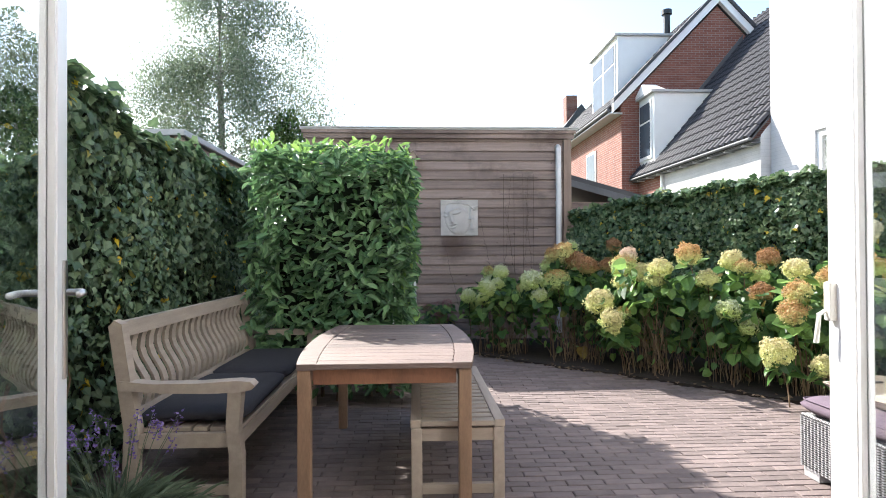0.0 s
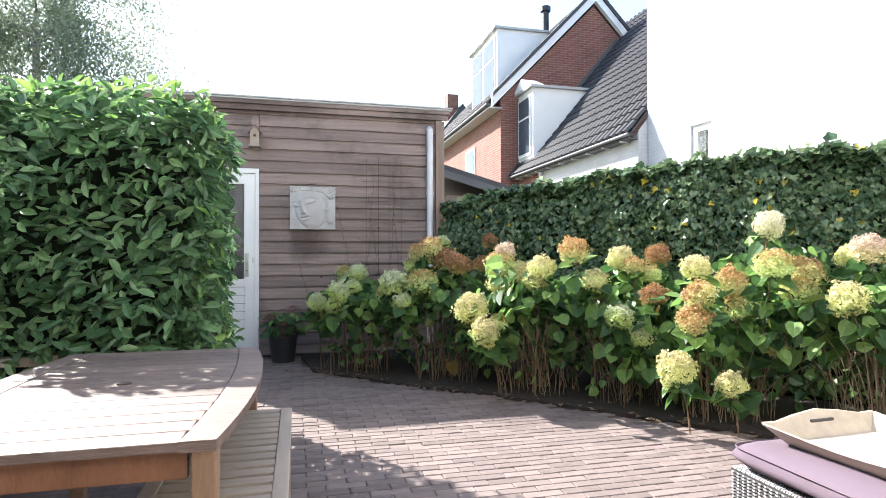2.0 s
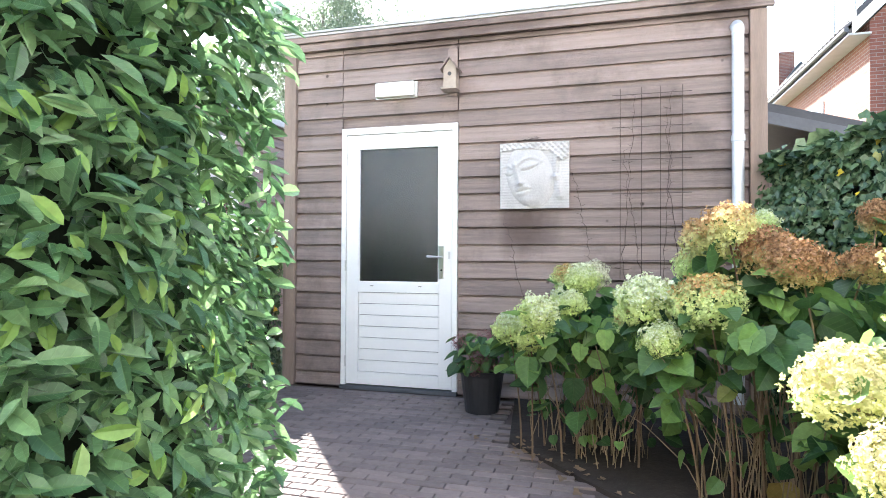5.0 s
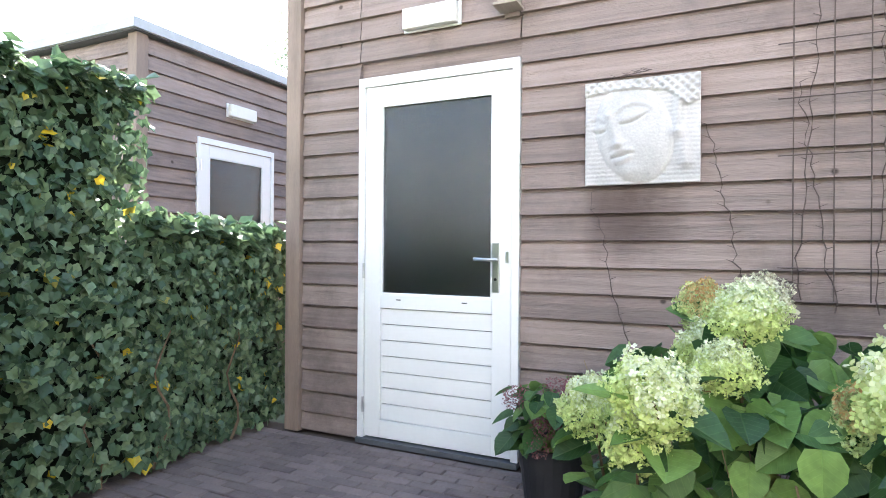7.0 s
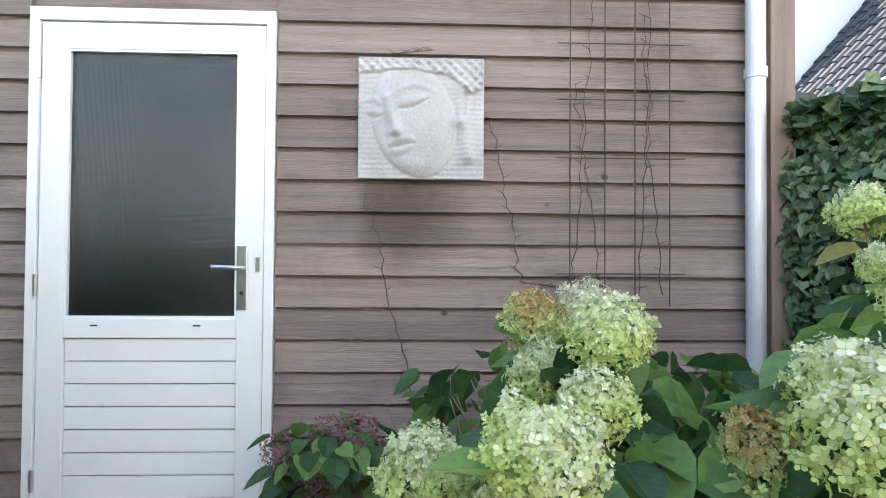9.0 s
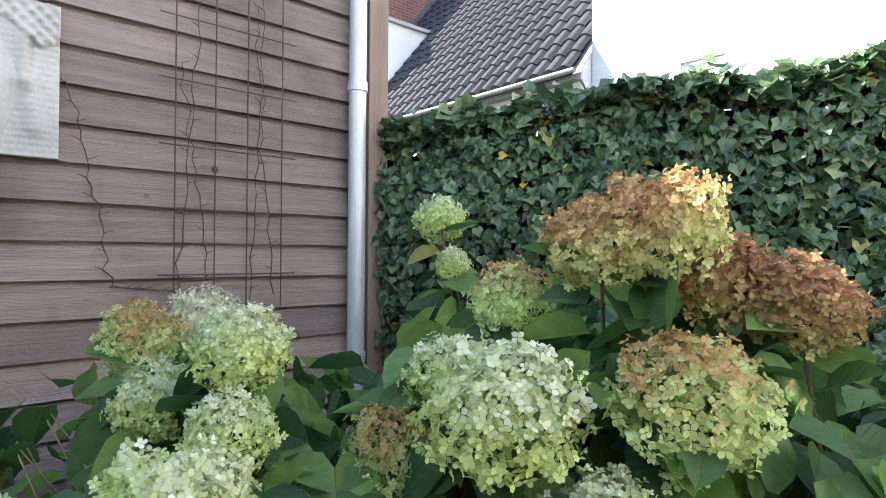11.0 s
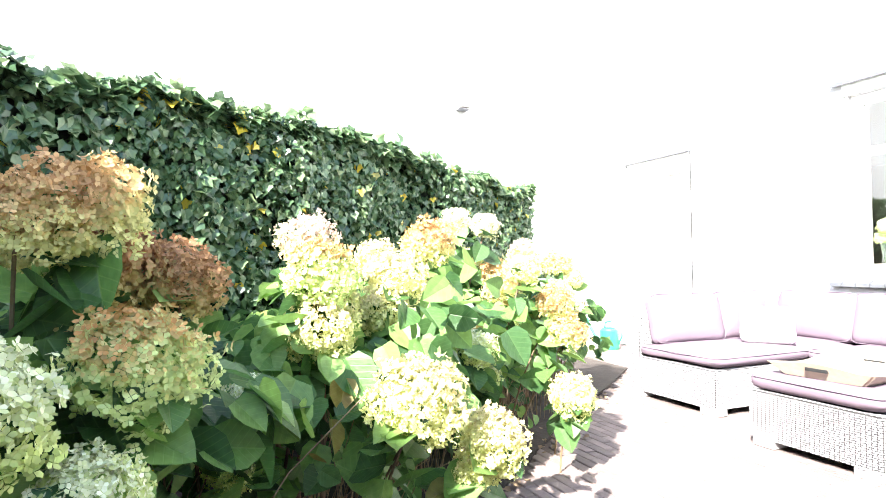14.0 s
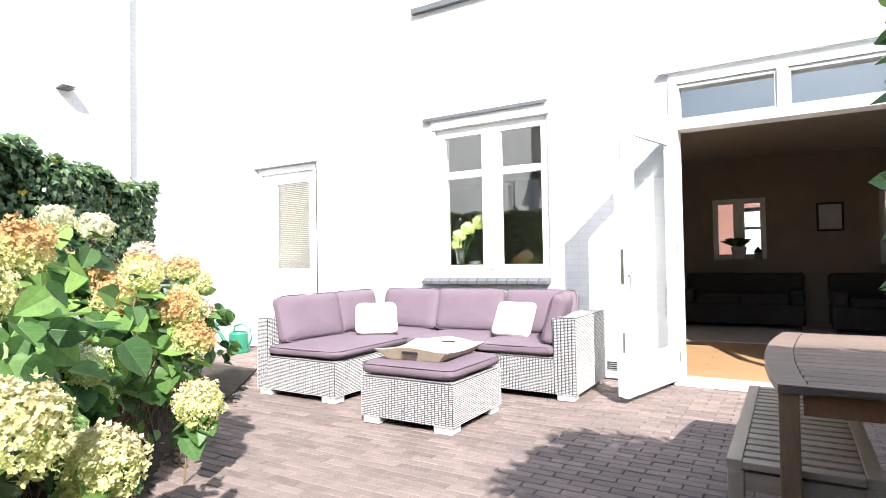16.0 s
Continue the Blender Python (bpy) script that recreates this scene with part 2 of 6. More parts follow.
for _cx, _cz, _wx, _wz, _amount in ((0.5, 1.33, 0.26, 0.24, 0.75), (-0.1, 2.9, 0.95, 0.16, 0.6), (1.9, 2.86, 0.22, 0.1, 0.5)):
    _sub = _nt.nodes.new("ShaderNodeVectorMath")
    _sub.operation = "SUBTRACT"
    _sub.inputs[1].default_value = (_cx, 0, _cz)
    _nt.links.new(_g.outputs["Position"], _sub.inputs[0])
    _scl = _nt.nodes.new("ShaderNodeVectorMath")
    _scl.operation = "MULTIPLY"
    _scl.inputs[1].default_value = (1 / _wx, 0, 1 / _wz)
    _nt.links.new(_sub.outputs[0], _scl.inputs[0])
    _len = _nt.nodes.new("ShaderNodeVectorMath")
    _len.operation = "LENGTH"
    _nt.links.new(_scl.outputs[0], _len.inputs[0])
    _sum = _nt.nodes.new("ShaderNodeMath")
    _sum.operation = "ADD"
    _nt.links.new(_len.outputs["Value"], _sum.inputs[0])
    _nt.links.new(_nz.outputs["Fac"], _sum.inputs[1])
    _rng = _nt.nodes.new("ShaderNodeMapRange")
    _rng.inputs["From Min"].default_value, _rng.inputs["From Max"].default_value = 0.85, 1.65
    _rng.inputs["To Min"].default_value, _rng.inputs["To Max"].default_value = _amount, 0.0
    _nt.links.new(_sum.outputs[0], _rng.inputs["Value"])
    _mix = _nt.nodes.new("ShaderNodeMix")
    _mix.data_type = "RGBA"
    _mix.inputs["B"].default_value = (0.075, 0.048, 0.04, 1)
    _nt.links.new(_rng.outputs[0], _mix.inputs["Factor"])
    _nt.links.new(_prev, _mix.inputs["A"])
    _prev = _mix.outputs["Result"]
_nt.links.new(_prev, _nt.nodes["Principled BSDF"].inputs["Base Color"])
POST = mat("weathered_post", (0.25, 0.185, 0.148), 0.8, 0.35, 4.0, 0.4, 40, stretch=(5, 5, 0.5), grime=0.3)
TEAK = mat("grey_teak", (0.37, 0.305, 0.245), 0.7, 0.3, 5, 0.3, 60, stretch=(6, 0.7, 6), rnd=0.3)
TEAK_X = mat("grey_teak_cross", (0.37, 0.305, 0.245), 0.7, 0.3, 5, 0.3, 60, stretch=(0.7, 6, 6), rnd=0.3)
TABLE_TOP = mat("weathered_table_wood", (0.165, 0.118, 0.098), 0.55, 0.7, 5, 0.5, 40, stretch=(0.8, 9, 6), rnd=0.45, grime=0.4)
TABLE_RED = mat("oiled_table_wood", (0.235, 0.105, 0.055), 0.5, 0.6, 5, 0.25, 50, stretch=(3, 3, 0.8), rnd=0.3)
TABLE_LEG = mat("weathered_leg_wood", (0.27, 0.165, 0.10), 0.6, 0.5, 5, 0.3, 50, stretch=(3, 3, 0.8), rnd=0.3, grime=0.5)
CUSHION_DARK = mat("charcoal_fabric", (0.028, 0.026, 0.03), 0.95, 0.3, 8, 0.3, 300)
CUSHION = mat("mauve_fabric", (0.128, 0.094, 0.119), 0.95, 0.12, 6, 0.25, 350)
PALE_FABRIC = mat("pale_fabric", (0.60, 0.57, 0.58), 0.95, 0.1, 6, 0.25, 300)
WICKER = mat("grey_wicker", (0.40, 0.395, 0.40), 0.7, 0.3, 20, 0.3, 120, isl=0.7)
# dark copy of the wicker: shade between the strands, put into the colour
WICKER_SHADE = mat("wicker_shade", (0.03, 0.028, 0.028), 0.8, 0.3, 20, 0.3, 120)
TRAY = mat("tray_wood", (0.43, 0.36, 0.275), 0.55, 0.25, 4, 0.2, 50, stretch=(0.7, 6, 6))
STEEL = mat("brushed_steel", (0.6, 0.6, 0.6), 0.3, 0.1, 20, 0.05, 100, metal=1.0)
ZINC = mat("zinc_pipe", (0.55, 0.56, 0.58), 0.45, 0.15, 5, 0.1, 40, metal=0.35)
RUST = mat("rusty_wire", (0.085, 0.06, 0.05), 0.8, 0.4, 20, 0.3, 80)
STONE = mat("pale_cast_stone", (0.47, 0.455, 0.44), 0.9, 0.3, 6, 0.35, 90, grime=0.25)
GLASS = glass_mat("double_glazing", ior=2.0)
RIPPLE = glass_mat("rippled_glass", 0.07, (0.3, 0.335, 0.37), 62, 1.7)
# dark grey that stands in for the dimness of unlit interiors
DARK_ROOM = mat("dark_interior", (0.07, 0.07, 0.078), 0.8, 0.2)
BRICK = mat("clay_paver", (0.166, 0.128, 0.117), 0.85, 0.45, 14, 0.5, 90, rnd=0.8, isl=0.0)
BRICK_MANY = mat("clay_paver_field", (0.166, 0.128, 0.117), 0.85, 0.45, 14, 0.5, 90, isl=0.8)
JOINT = mat("joint_sand", (0.085, 0.062, 0.052), 0.95, 0.4, 9, 0.4, 90)
SOIL = mat("dark_soil", (0.03, 0.021, 0.016), 0.95, 0.5, 9, 0.8, 40)
GRASS = mat("rough_ground", (0.10, 0.11, 0.06), 0.95, 0.4, 0.6, 0.4, 10)
TILE = mat("dark_roof_tile", (0.042, 0.041, 0.045), 0.6, 0.4, 6, 0.2, 40, isl=0.5, spec=0.3)
TILE_EDGE = mat("dark_roof_edge", (0.05, 0.05, 0.055), 0.6, 0.3, 6, 0.2, 40)
IVY = leaf_mat("ivy_leaf", (0.05, 0.095, 0.05), (0.095, 0.16, 0.08), (0.18, 0.25, 0.13), (0.62, 0.45, 0.03), 0.42, 0.28, 0.985)
IVY_SUN = leaf_mat("ivy_leaf_light", (0.04, 0.08, 0.038), (0.09, 0.155, 0.07), (0.19, 0.26, 0.13), (0.6, 0.46, 0.05), 0.27, 0.28, 0.985)
LAUREL = leaf_mat("laurel_leaf", (0.055, 0.125, 0.058), (0.11, 0.22, 0.095), (0.21, 0.35, 0.155), None, 0.28, 0.32, 0.965, 0.5)
LAUREL_NEW = leaf_mat("young_laurel_leaf", (0.18, 0.34, 0.08), (0.25, 0.42, 0.10), (0.33, 0.5, 0.15), None, 0.4, 0.4)
HYD_LEAF = leaf_mat("hydrangea_leaf", (0.033, 0.085, 0.03), (0.086, 0.182, 0.052), (0.235, 0.385, 0.105), (0.3, 0.22, 0.06), 0.45, 0.48, 0.985, 0.5)
# birch leaf green made paler, with the distant haze mixed into the colour
TREE_LEAF = leaf_mat("hazed_birch_leaf", (0.13, 0.17, 0.11), (0.2, 0.25, 0.17), (0.3, 0.35, 0.25), None, 0.5, 0.55)
SHRUB_LEAF = leaf_mat("shrub_leaf", (0.05, 0.10, 0.03), (0.10, 0.17, 0.05), (0.2, 0.28, 0.1), None, 0.5, 0.35)
LAV_LEAF = leaf_mat("lavender_leaf", (0.08, 0.12, 0.07), (0.13, 0.18, 0.11), (0.2, 0.25, 0.16), None, 0.7, 0.2)
LAV_FLOWER = leaf_mat("lavender_flower", (0.12, 0.08, 0.26), (0.2, 0.13, 0.36), (0.28, 0.2, 0.45), None, 0.7, 0.2)
# near-black green: the shade deep in a hedge, given as colour
CORE = mat("hedge_inside_shade", (0.012, 0.02, 0.009), 0.95, 0.5, 14, 0.8, 40)
TWIG = mat("brown_twig", (0.16, 0.105, 0.06), 0.8, 0.4, 20, 0.3, 80, isl=0.5)
STALK = mat("dry_stalk", (0.24, 0.175, 0.105), 0.8, 0.4, 20, 0.3, 80, isl=0.8)
BARK = mat("birch_bark", (0.35, 0.33, 0.30), 0.85, 0.5, 6, 0.4, 30, stretch=(1, 1, 3))
BL_GREEN = bloom_mat("green_bloom", (0.66, 0.71, 0.36), (0.56, 0.645, 0.25), 0.03, (0.76, 0.79, 0.58))
BL_LIME = bloom_mat("lime_bloom", (0.66, 0.57, 0.29), (0.62, 0.63, 0.28), 0.03, (0.72, 0.64, 0.38))
BL_MIX = bloom_mat("fading_bloom", (0.42, 0.18, 0.06), (0.56, 0.66, 0.28), 0.055, (0.56, 0.33, 0.13))
BL_BROWN = bloom_mat("brown_bloom", (0.47, 0.235, 0.085), (0.58, 0.58, 0.25), 0.0, (0.64, 0.43, 0.20))
BL_RUST = bloom_mat("rust_bloom", (0.33, 0.155, 0.065), (0.46, 0.40, 0.16), -0.04, (0.48, 0.28, 0.13))
BL_PALE = bloom_mat("pale_bloom", (0.62, 0.46, 0.36), (0.66, 0.60, 0.36), 0.0, (0.72, 0.58, 0.46))
BL_WHITE = bloom_mat("cream_bloom", (0.66, 0.64, 0.42), (0.62, 0.62, 0.38), 0.0, (0.75, 0.72, 0.55))
BL_WINE = bloom_mat("wine_bloom", (0.26, 0.085, 0.10), (0.24, 0.12, 0.12), 0.0, (0.36, 0.15, 0.16))
POT_DARK = mat("dark_pot", (0.025, 0.025, 0.028), 0.5, 0.3, 8, 0.1, 40)
CAN_GREEN = mat("green_plastic", (0.02, 0.16, 0.10), 0.4, 0.15, 8, 0.05, 40)
WOOD_FLOOR = mat("oak_floor", (0.35, 0.215, 0.115), 0.4, 0.3, 3, 0.1, 40, stretch=(0.5, 5, 1), isl=0.4)
BEIGE = mat("beige_plaster", (0.32, 0.27, 0.22), 0.9, 0.08, 3, 0.1, 40)
CEIL = mat("white_ceiling", (0.45, 0.42, 0.38), 0.9, 0.05, 3, 0.05, 40)
RUG = mat("pale_rug", (0.5, 0.48, 0.45), 0.95, 0.15, 6, 0.4, 200)
DARK_SOFA = mat("dark_sofa", (0.035, 0.032, 0.035), 0.9, 0.3, 8, 0.3, 200)
BLACK = mat("black_paint", (0.02, 0.02, 0.02), 0.4, 0.2)
BLIND = mat("pale_blind", (0.72, 0.68, 0.5), 0.7, 0.1)
OPAL = mat("opal_plastic", (0.72, 0.70, 0.64), 0.4, 0.08, 8, 0.05, 40)

# ---- building helpers ----


class B:
    """One bmesh to which plain shapes are added."""

    def __init__(self):
        self.bm = bmesh.new()

    def box(self, x0, x1, y0, y1, z0, z1, m=None, bevel=0.0):
        r = bmesh.ops.create_cube(self.bm, size=1)
        vs = r["verts"]
        t = Matrix.Translation(((x0 + x1) / 2, (y0 + y1) / 2, (z0 + z1) / 2)) @ Matrix.Diagonal((x1 - x0, y1 - y0, z1 - z0, 1))
        bmesh.ops.transform(self.bm, matrix=t, verts=vs)
        if bevel:
            es = list({e for v in vs for e in v.link_edges})
            vs = list({v for f in bmesh.ops.bevel(self.bm, geom=es, offset=bevel, segments=2, affect="EDGES", profile=0.6)["faces"] for v in f.verts} | {v for v in vs if v.is_valid})
        if m is not None:
            bmesh.ops.transform(self.bm, matrix=m, verts=[v for v in vs if v.is_valid])
        return self

    def cyl(self, p, q, r0, r1=None, seg=12):
        p, q = Vector(p), Vector(q)
        d = q - p
        m = Matrix.Translation((p + q) / 2) @ d.to_track_quat("Z", "Y").to_matrix().to_4x4()
        bmesh.ops.create_cone(self.bm, cap_ends=True, segments=seg, radius1=r0, radius2=r0 if r1 is None else r1, depth=d.length, matrix=m)
        return self

    def tube(self, pts, r0, r1=None, seg=6):
        r1 = r0 if r1 is None else r1
        pts = [Vector(p) for p in pts]
        rings = []
        for i, p in enumerate(pts):
            d = (pts[min(i + 1, len(pts) - 1)] - pts[max(i - 1, 0)]).normalized()
            q = d.to_track_quat("Z", "Y")
            r = r0 + (r1 - r0) * i / (len(pts) - 1)
            rings.append([self.bm.verts.new(p + q @ Vector((r * math.cos(a * 2 * math.pi / seg), r * math.sin(a * 2 * math.pi / seg), 0))) for a in range(seg)])
        for a, b in zip(rings, rings[1:]):
            for i in range(seg):
                self.bm.faces.new((a[i], a[(i + 1) % seg], b[(i + 1) % seg], b[i]))
        self.bm.faces.new(rings[-1])
        self.bm.faces.new(rings[0][::-1])
        return self

    def lathe(self, prof, centre, seg=24):
        cx, cy, cz = centre
        rings = [[self.bm.verts.new((cx + r * math.cos(2 * math.pi * i / seg), cy + r * math.sin(2 * math.pi * i / seg), cz + z)) for i in range(seg)] for r, z in prof]
        for a, b in zip(rings, rings[1:]):
            for i in range(seg):
                self.bm.faces.new((a[i], a[(i + 1) % seg], b[(i + 1) % seg], b[i]))
        self.bm.faces.new(rings[0][::-1])
        self.bm.faces.new(rings[-1])
        return self

    def prism(self, pts, axis, a, b):
        """Extrudes a polygon of (u, v) between a and b along an axis."""
        def at(u, v, w):
            return {"x": (w, u, v), "y": (u, w, v), "z": (u, v, w)}[axis]
        f0 = [self.bm.verts.new(at(u, v, a)) for u, v in pts]
        f1 = [self.bm.verts.new(at(u, v, b)) for u, v in pts]
        k = len(pts)
        self.bm.faces.new(f0)
        self.bm.faces.new(f1[::-1])
        for i in range(k):
            self.bm.faces.new((f0[i], f1[i], f1[(i + 1) % k], f0[(i + 1) % k]))
        return self


def part(name, b, material, parent=None, label="", smooth=False):
    bm = b.bm if isinstance(b, B) else b
    bmesh.ops.recalc_face_normals(bm, faces=bm.faces)
    me = bpy.data.meshes.new(name)
    bm.to_mesh(me)
    bm.free()
    if smooth:
        me.shade_smooth()
    me.materials.append(material)
    ob = new(name, me)
    ob.parent = parent
    if label:
        tagged(ob, label)
    return ob


def raw(name, verts, faces, material, parent=None, smooth=False):
    me = bpy.data.meshes.new(name)
    me.from_pydata(verts, [], faces)
    if smooth:
        me.shade_smooth()
    me.materials.append(material)
    ob = new(name, me)
    ob.parent = parent
    return ob


def thing(name, label, category, group="", at=(0, 0, 0)):
    ob = new(name)
    ob.empty_display_size = 0.1
    ob.location = at
    return tagged(ob, label, category, group)


def structure(name, b, material, label="", category=""):
    return tagged(part(name, b, material), label, category, kind="structure")


def cut(walls, span, openings, horizontal, thick):
    """Wall with openings as boxes. span: (a0, a1, z0, z1); openings: (a0, a1, z0, z1); horizontal 'x' or 'y'; thick: (t0, t1)."""
    b = B() if walls is None else walls
    a0, a1, z0, z1 = span

    def put(u0, u1, v0, v1):
        if u1 - u0 > 1e-4 and v1 - v0 > 1e-4:
            if horizontal == "x":
                b.box(u0, u1, thick[0], thick[1], v0, v1)
            else:
                b.box(thick[0], thick[1], u0, u1, v0, v1)
    x = a0
    for o0, o1, p0, p1 in sorted(openings):
        put(x, o0, z0, z1)
        put(o0, o1, z0, p0)
        put(o0, o1, p1, z1)
        x = o1
    put(x, a1, z0, z1)
    return b


# leaf outlines: (points, faces), tip along +y, midrib folded
def folded(half, fold):
    pts = [(0, y, 0) for y in (half[0][1], half[-1][1])]
    right = [(x, y, x * fold) for x, y in half[1:-1]]
    left = [(-x, y, x * fold) for x, y in half[1:-1]]
    k = len(right)
    return np.array([pts[0], *right, pts[1], *left]), [[0, *range(1, k + 1), k + 1], [k + 1, *range(2 * k + 1, k + 1, -1), 0]]


IVY_SHAPE = folded([(0, 0), (0.40, -0.14), (0.50, 0.12), (0.60, 0.40), (0.34, 0.58), (0, 1.0)], 0.28)
LONG_SHAPE = folded([(0, 0), (0.13, 0.18), (0.215, 0.5), (0.16, 0.8), (0, 1.0)], 0.4)
BROAD_SHAPE = folded([(0, 0), (0.30, 0.02), (0.44, 0.30), (0.40, 0.58), (0.20, 0.84), (0, 1.0)], 0.3)
SMALL_SHAPE = folded([(0, 0), (0.3, 0.3), (0.2, 0.7), (0, 1.0)], 0.3)
BLADE_SHAPE = folded([(0, 0), (0.035, 0.3), (0.03, 0.7), (0, 1.0)], 0.3)


def leaves(name, shape, pos, nrm, tip, size, material, parent, rs, jitter=0.5):
    """Many leaves as one mesh: places, outward directions, tip directions and sizes."""
    pts, faces = shape
    k = len(pos)
    nrm = nrm + rs.normal(0, jitter, (k, 3))
    nrm /= np.linalg.norm(nrm, axis=1)[:, None]
    tip = tip + rs.normal(0, jitter, (k, 3))
    tip -= nrm * (tip * nrm).sum(1)[:, None]
    tip /= np.linalg.norm(tip, axis=1)[:, None] + 1e-9
    side = np.cross(tip, nrm)
    bend = pts[:, 1] ** 2 * -0.18
    v = pos[:, None, :] + size[:, None, None] * (pts[None, :, 0, None] * side[:, None, :] + pts[None, :, 1, None] * tip[:, None, :] + (pts[:, 2] + bend)[None, :, None] * nrm[:, None, :])
    n = len(pts)
    fs = [[i * n + j for j in f] for i in range(k) for f in faces]
    ob = raw(name, v.reshape(-1, 3).tolist(), fs, material, parent)
    flat = np.array([j for f in faces for j in f])
    ob.data.uv_layers.new(name="leaf").data.foreach_set("uv", np.tile(pts[flat][:, :2], (k, 1)).ravel().astype(np.float32))
    return tagged(ob, kind="stuff")


def fbm(x, y, z=0.0):
    return noise.fractal(Vector((x, y, z)), 1.0, 2.0, 4)
# ---- large structure: ground, bed, shed, house ----
YW = 0.375          # outer face of the house wall
YS = 7.765         # face of the shed cladding
EDGE = [(7.76, 0.42), (6.75, 0.54), (6.25, 0.98), (5.75, 1.46), (5.32, 1.95), (4.75, 2.48), (4.15, 3.02), (3.3, 3.78), (2.4, 4.45), (1.6, 5.1), (1.2, 7.1)]


def edge_x(y):
    """Where the paving ends and the planting bed begins."""
    for (ya, xa), (yb, xb) in zip(EDGE, EDGE[1:]):
        if yb <= y <= ya:
            return xa + (xb - xa) * (ya - y) / (ya - yb)
    return 7.1 if y < 1.2 else 0.42


def fence_x(y):
    return 2.2 + 0.655 * (7.7 - y)


g = B()
g.box(-1500, 1500, -1500, 1500, -0.5, -0.075)
structure("ground", g, GRASS, "rough ground that reaches to the horizon", "ground")
g = B()
g.box(-1.95, 6.99, YW, YS + 0.1, -0.07, -0.014)
structure("paving_bed", g, JOINT, "sand bed under the clay pavers", "ground")
pts = [(edge_x(y), y) for y in [7.76, 6.75, 6.25, 5.75, 5.32, 4.75, 4.15, 3.3, 2.4, 1.6]]
back = [(min(fence_x(y) + 0.1, 6.25), y) for y in (1.62, 2.4, 4.0, 6.0, 7.76)]
g = B()
g.prism(pts + back, "z", -0.05, 0.012)
structure("planting_bed", g, SOIL, "dark bare soil of the planting bed", "soil")

# house wall with its openings
OPEN = [(-0.75, 1.07, 0.0, 2.775), (2.22, 3.56, 0.99, 2.6), (5.37, 6.47, 0.0, 2.43)]
w = cut(None, (-6.0, 7.0, 0.0, 3.85), OPEN, "x", (0.06, YW))
w = cut(w, (-6.0, 7.0, 3.85, 6.6), [(2.35, 3.75, 4.05, 5.35)], "x", (0.06, YW))
structure("wall_house", w, WHITE_WALL, "white painted brick facade of the house", "wall")
w = cut(None, (2.15, 9.22, 0.0, 5.7), [(7.79, 8.22, 2.27, 3.11)], "y", (6.07, 6.37))
w.box(6.82, 6.9, 2.15, 2.4, 0, 5.7).box(6.62, 6.9, -6.0, 2.15, 0, 6.59)
we = structure("wall_east", w, WHITE_WALL, "white painted brick side wall of the next house", "wall")
w = B().box(5.99, 6.6, 2.1, 9.24, 5.7, 5.82).box(6.372, 12, 8.92, 9.2, 0, 8.2)
te = structure("trim_east", w, WHITE, "white eaves board and end wall", "trim")
for ob in (we, te):
    for v in ob.data.vertices:
        if v.co.x < 6.61 and v.co.y > 2.05:
            v.co.x += (9.2 - v.co.y) * 0.061
w = B().box(-6.3, 7.3, -6.4, 0.2, 6.6, 6.8)
structure("roof_house", w, TILE_EDGE, "dark flat roof deck over the house", "roof")


def clad(parent, x0, x1, z0, z1, y, pitch=0.1346, start=0.0):
    """Horizontal cladding boards along x, each one a piece."""
    k = math.ceil((z0 - start) / pitch - 0.3)
    while start + k * pitch < z1 - 0.02:
        a, b = max(z0, start + k * pitch), min(z1, start + (k + 1) * pitch)
        d = random.uniform(-0.002, 0.002)
        h = b - a
        pr = [(y + 0.03, a), (y - 0.008 + d, a), (y - 0.006 + d, a + 0.006), (y + 0.006 + d, b - 0.02), (y + 0.02, b - 0.014), (y + 0.02, b), (y + 0.03, b)]
        if h < 0.05:
            pr = [(y + 0.03, a), (y + d, a), (y + d, b), (y + 0.03, b)]
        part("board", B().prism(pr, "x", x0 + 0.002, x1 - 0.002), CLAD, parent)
        k += 1


shed = thing("garden_shed", "weathered brown timber shed with a flat roof", "shed")
w = cut(None, (-1.58, 2.16, 0.0, 2.93), [(-1.055, -0.045, 0.0, 2.19)], "x", (YS + 0.03, YS + 0.1))
w.box(-1.58, -1.5, YS + 0.1, 10.6, 0, 2.93).box(2.08, 2.16, YS + 0.1, 10.6, 0, 2.93).box(-1.5, 2.08, 10.52, 10.6, 0, 2.93)
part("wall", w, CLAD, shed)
part("roof", B().box(-1.62, 2.22, YS - 0.05, 10.65, 2.93, 2.985), DARK_TRIM, shed)
r = B().box(-1.66, 2.27, YS - 0.085, YS - 0.05, 2.978, 3.0, bevel=0.004).box(-1.66, 2.27, YS - 0.1, YS - 0.04, 3.0, 3.015)
part("roof_edge", r, GREY_TRIM, shed, "pale metal roof edge")
part("fascia", B().box(-1.62, 2.22, YS - 0.048, YS - 0.02, 2.865, 2.928), CLAD, shed)
part("drip_board", B().box(-1.64, 2.24, YS - 0.075, YS - 0.0505, 2.93, 2.976, bevel=0.003), CLAD, shed)
for x in (-1.6, 2.07):
    part("corner_post", B().box(x, x + 0.11, YS - 0.03, YS + 0.09, 0, 2.855, bevel=0.005), POST, shed)
clad(shed, -1.488, -1.058, 0.02, 2.86, YS)
clad(shed, -0.042, 2.068, 0.02, 2.86, YS)
clad(shed, -1.055, -0.046, 2.195, 2.86, YS)
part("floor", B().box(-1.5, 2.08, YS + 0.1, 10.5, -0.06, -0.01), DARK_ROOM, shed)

# ---- shed door ----


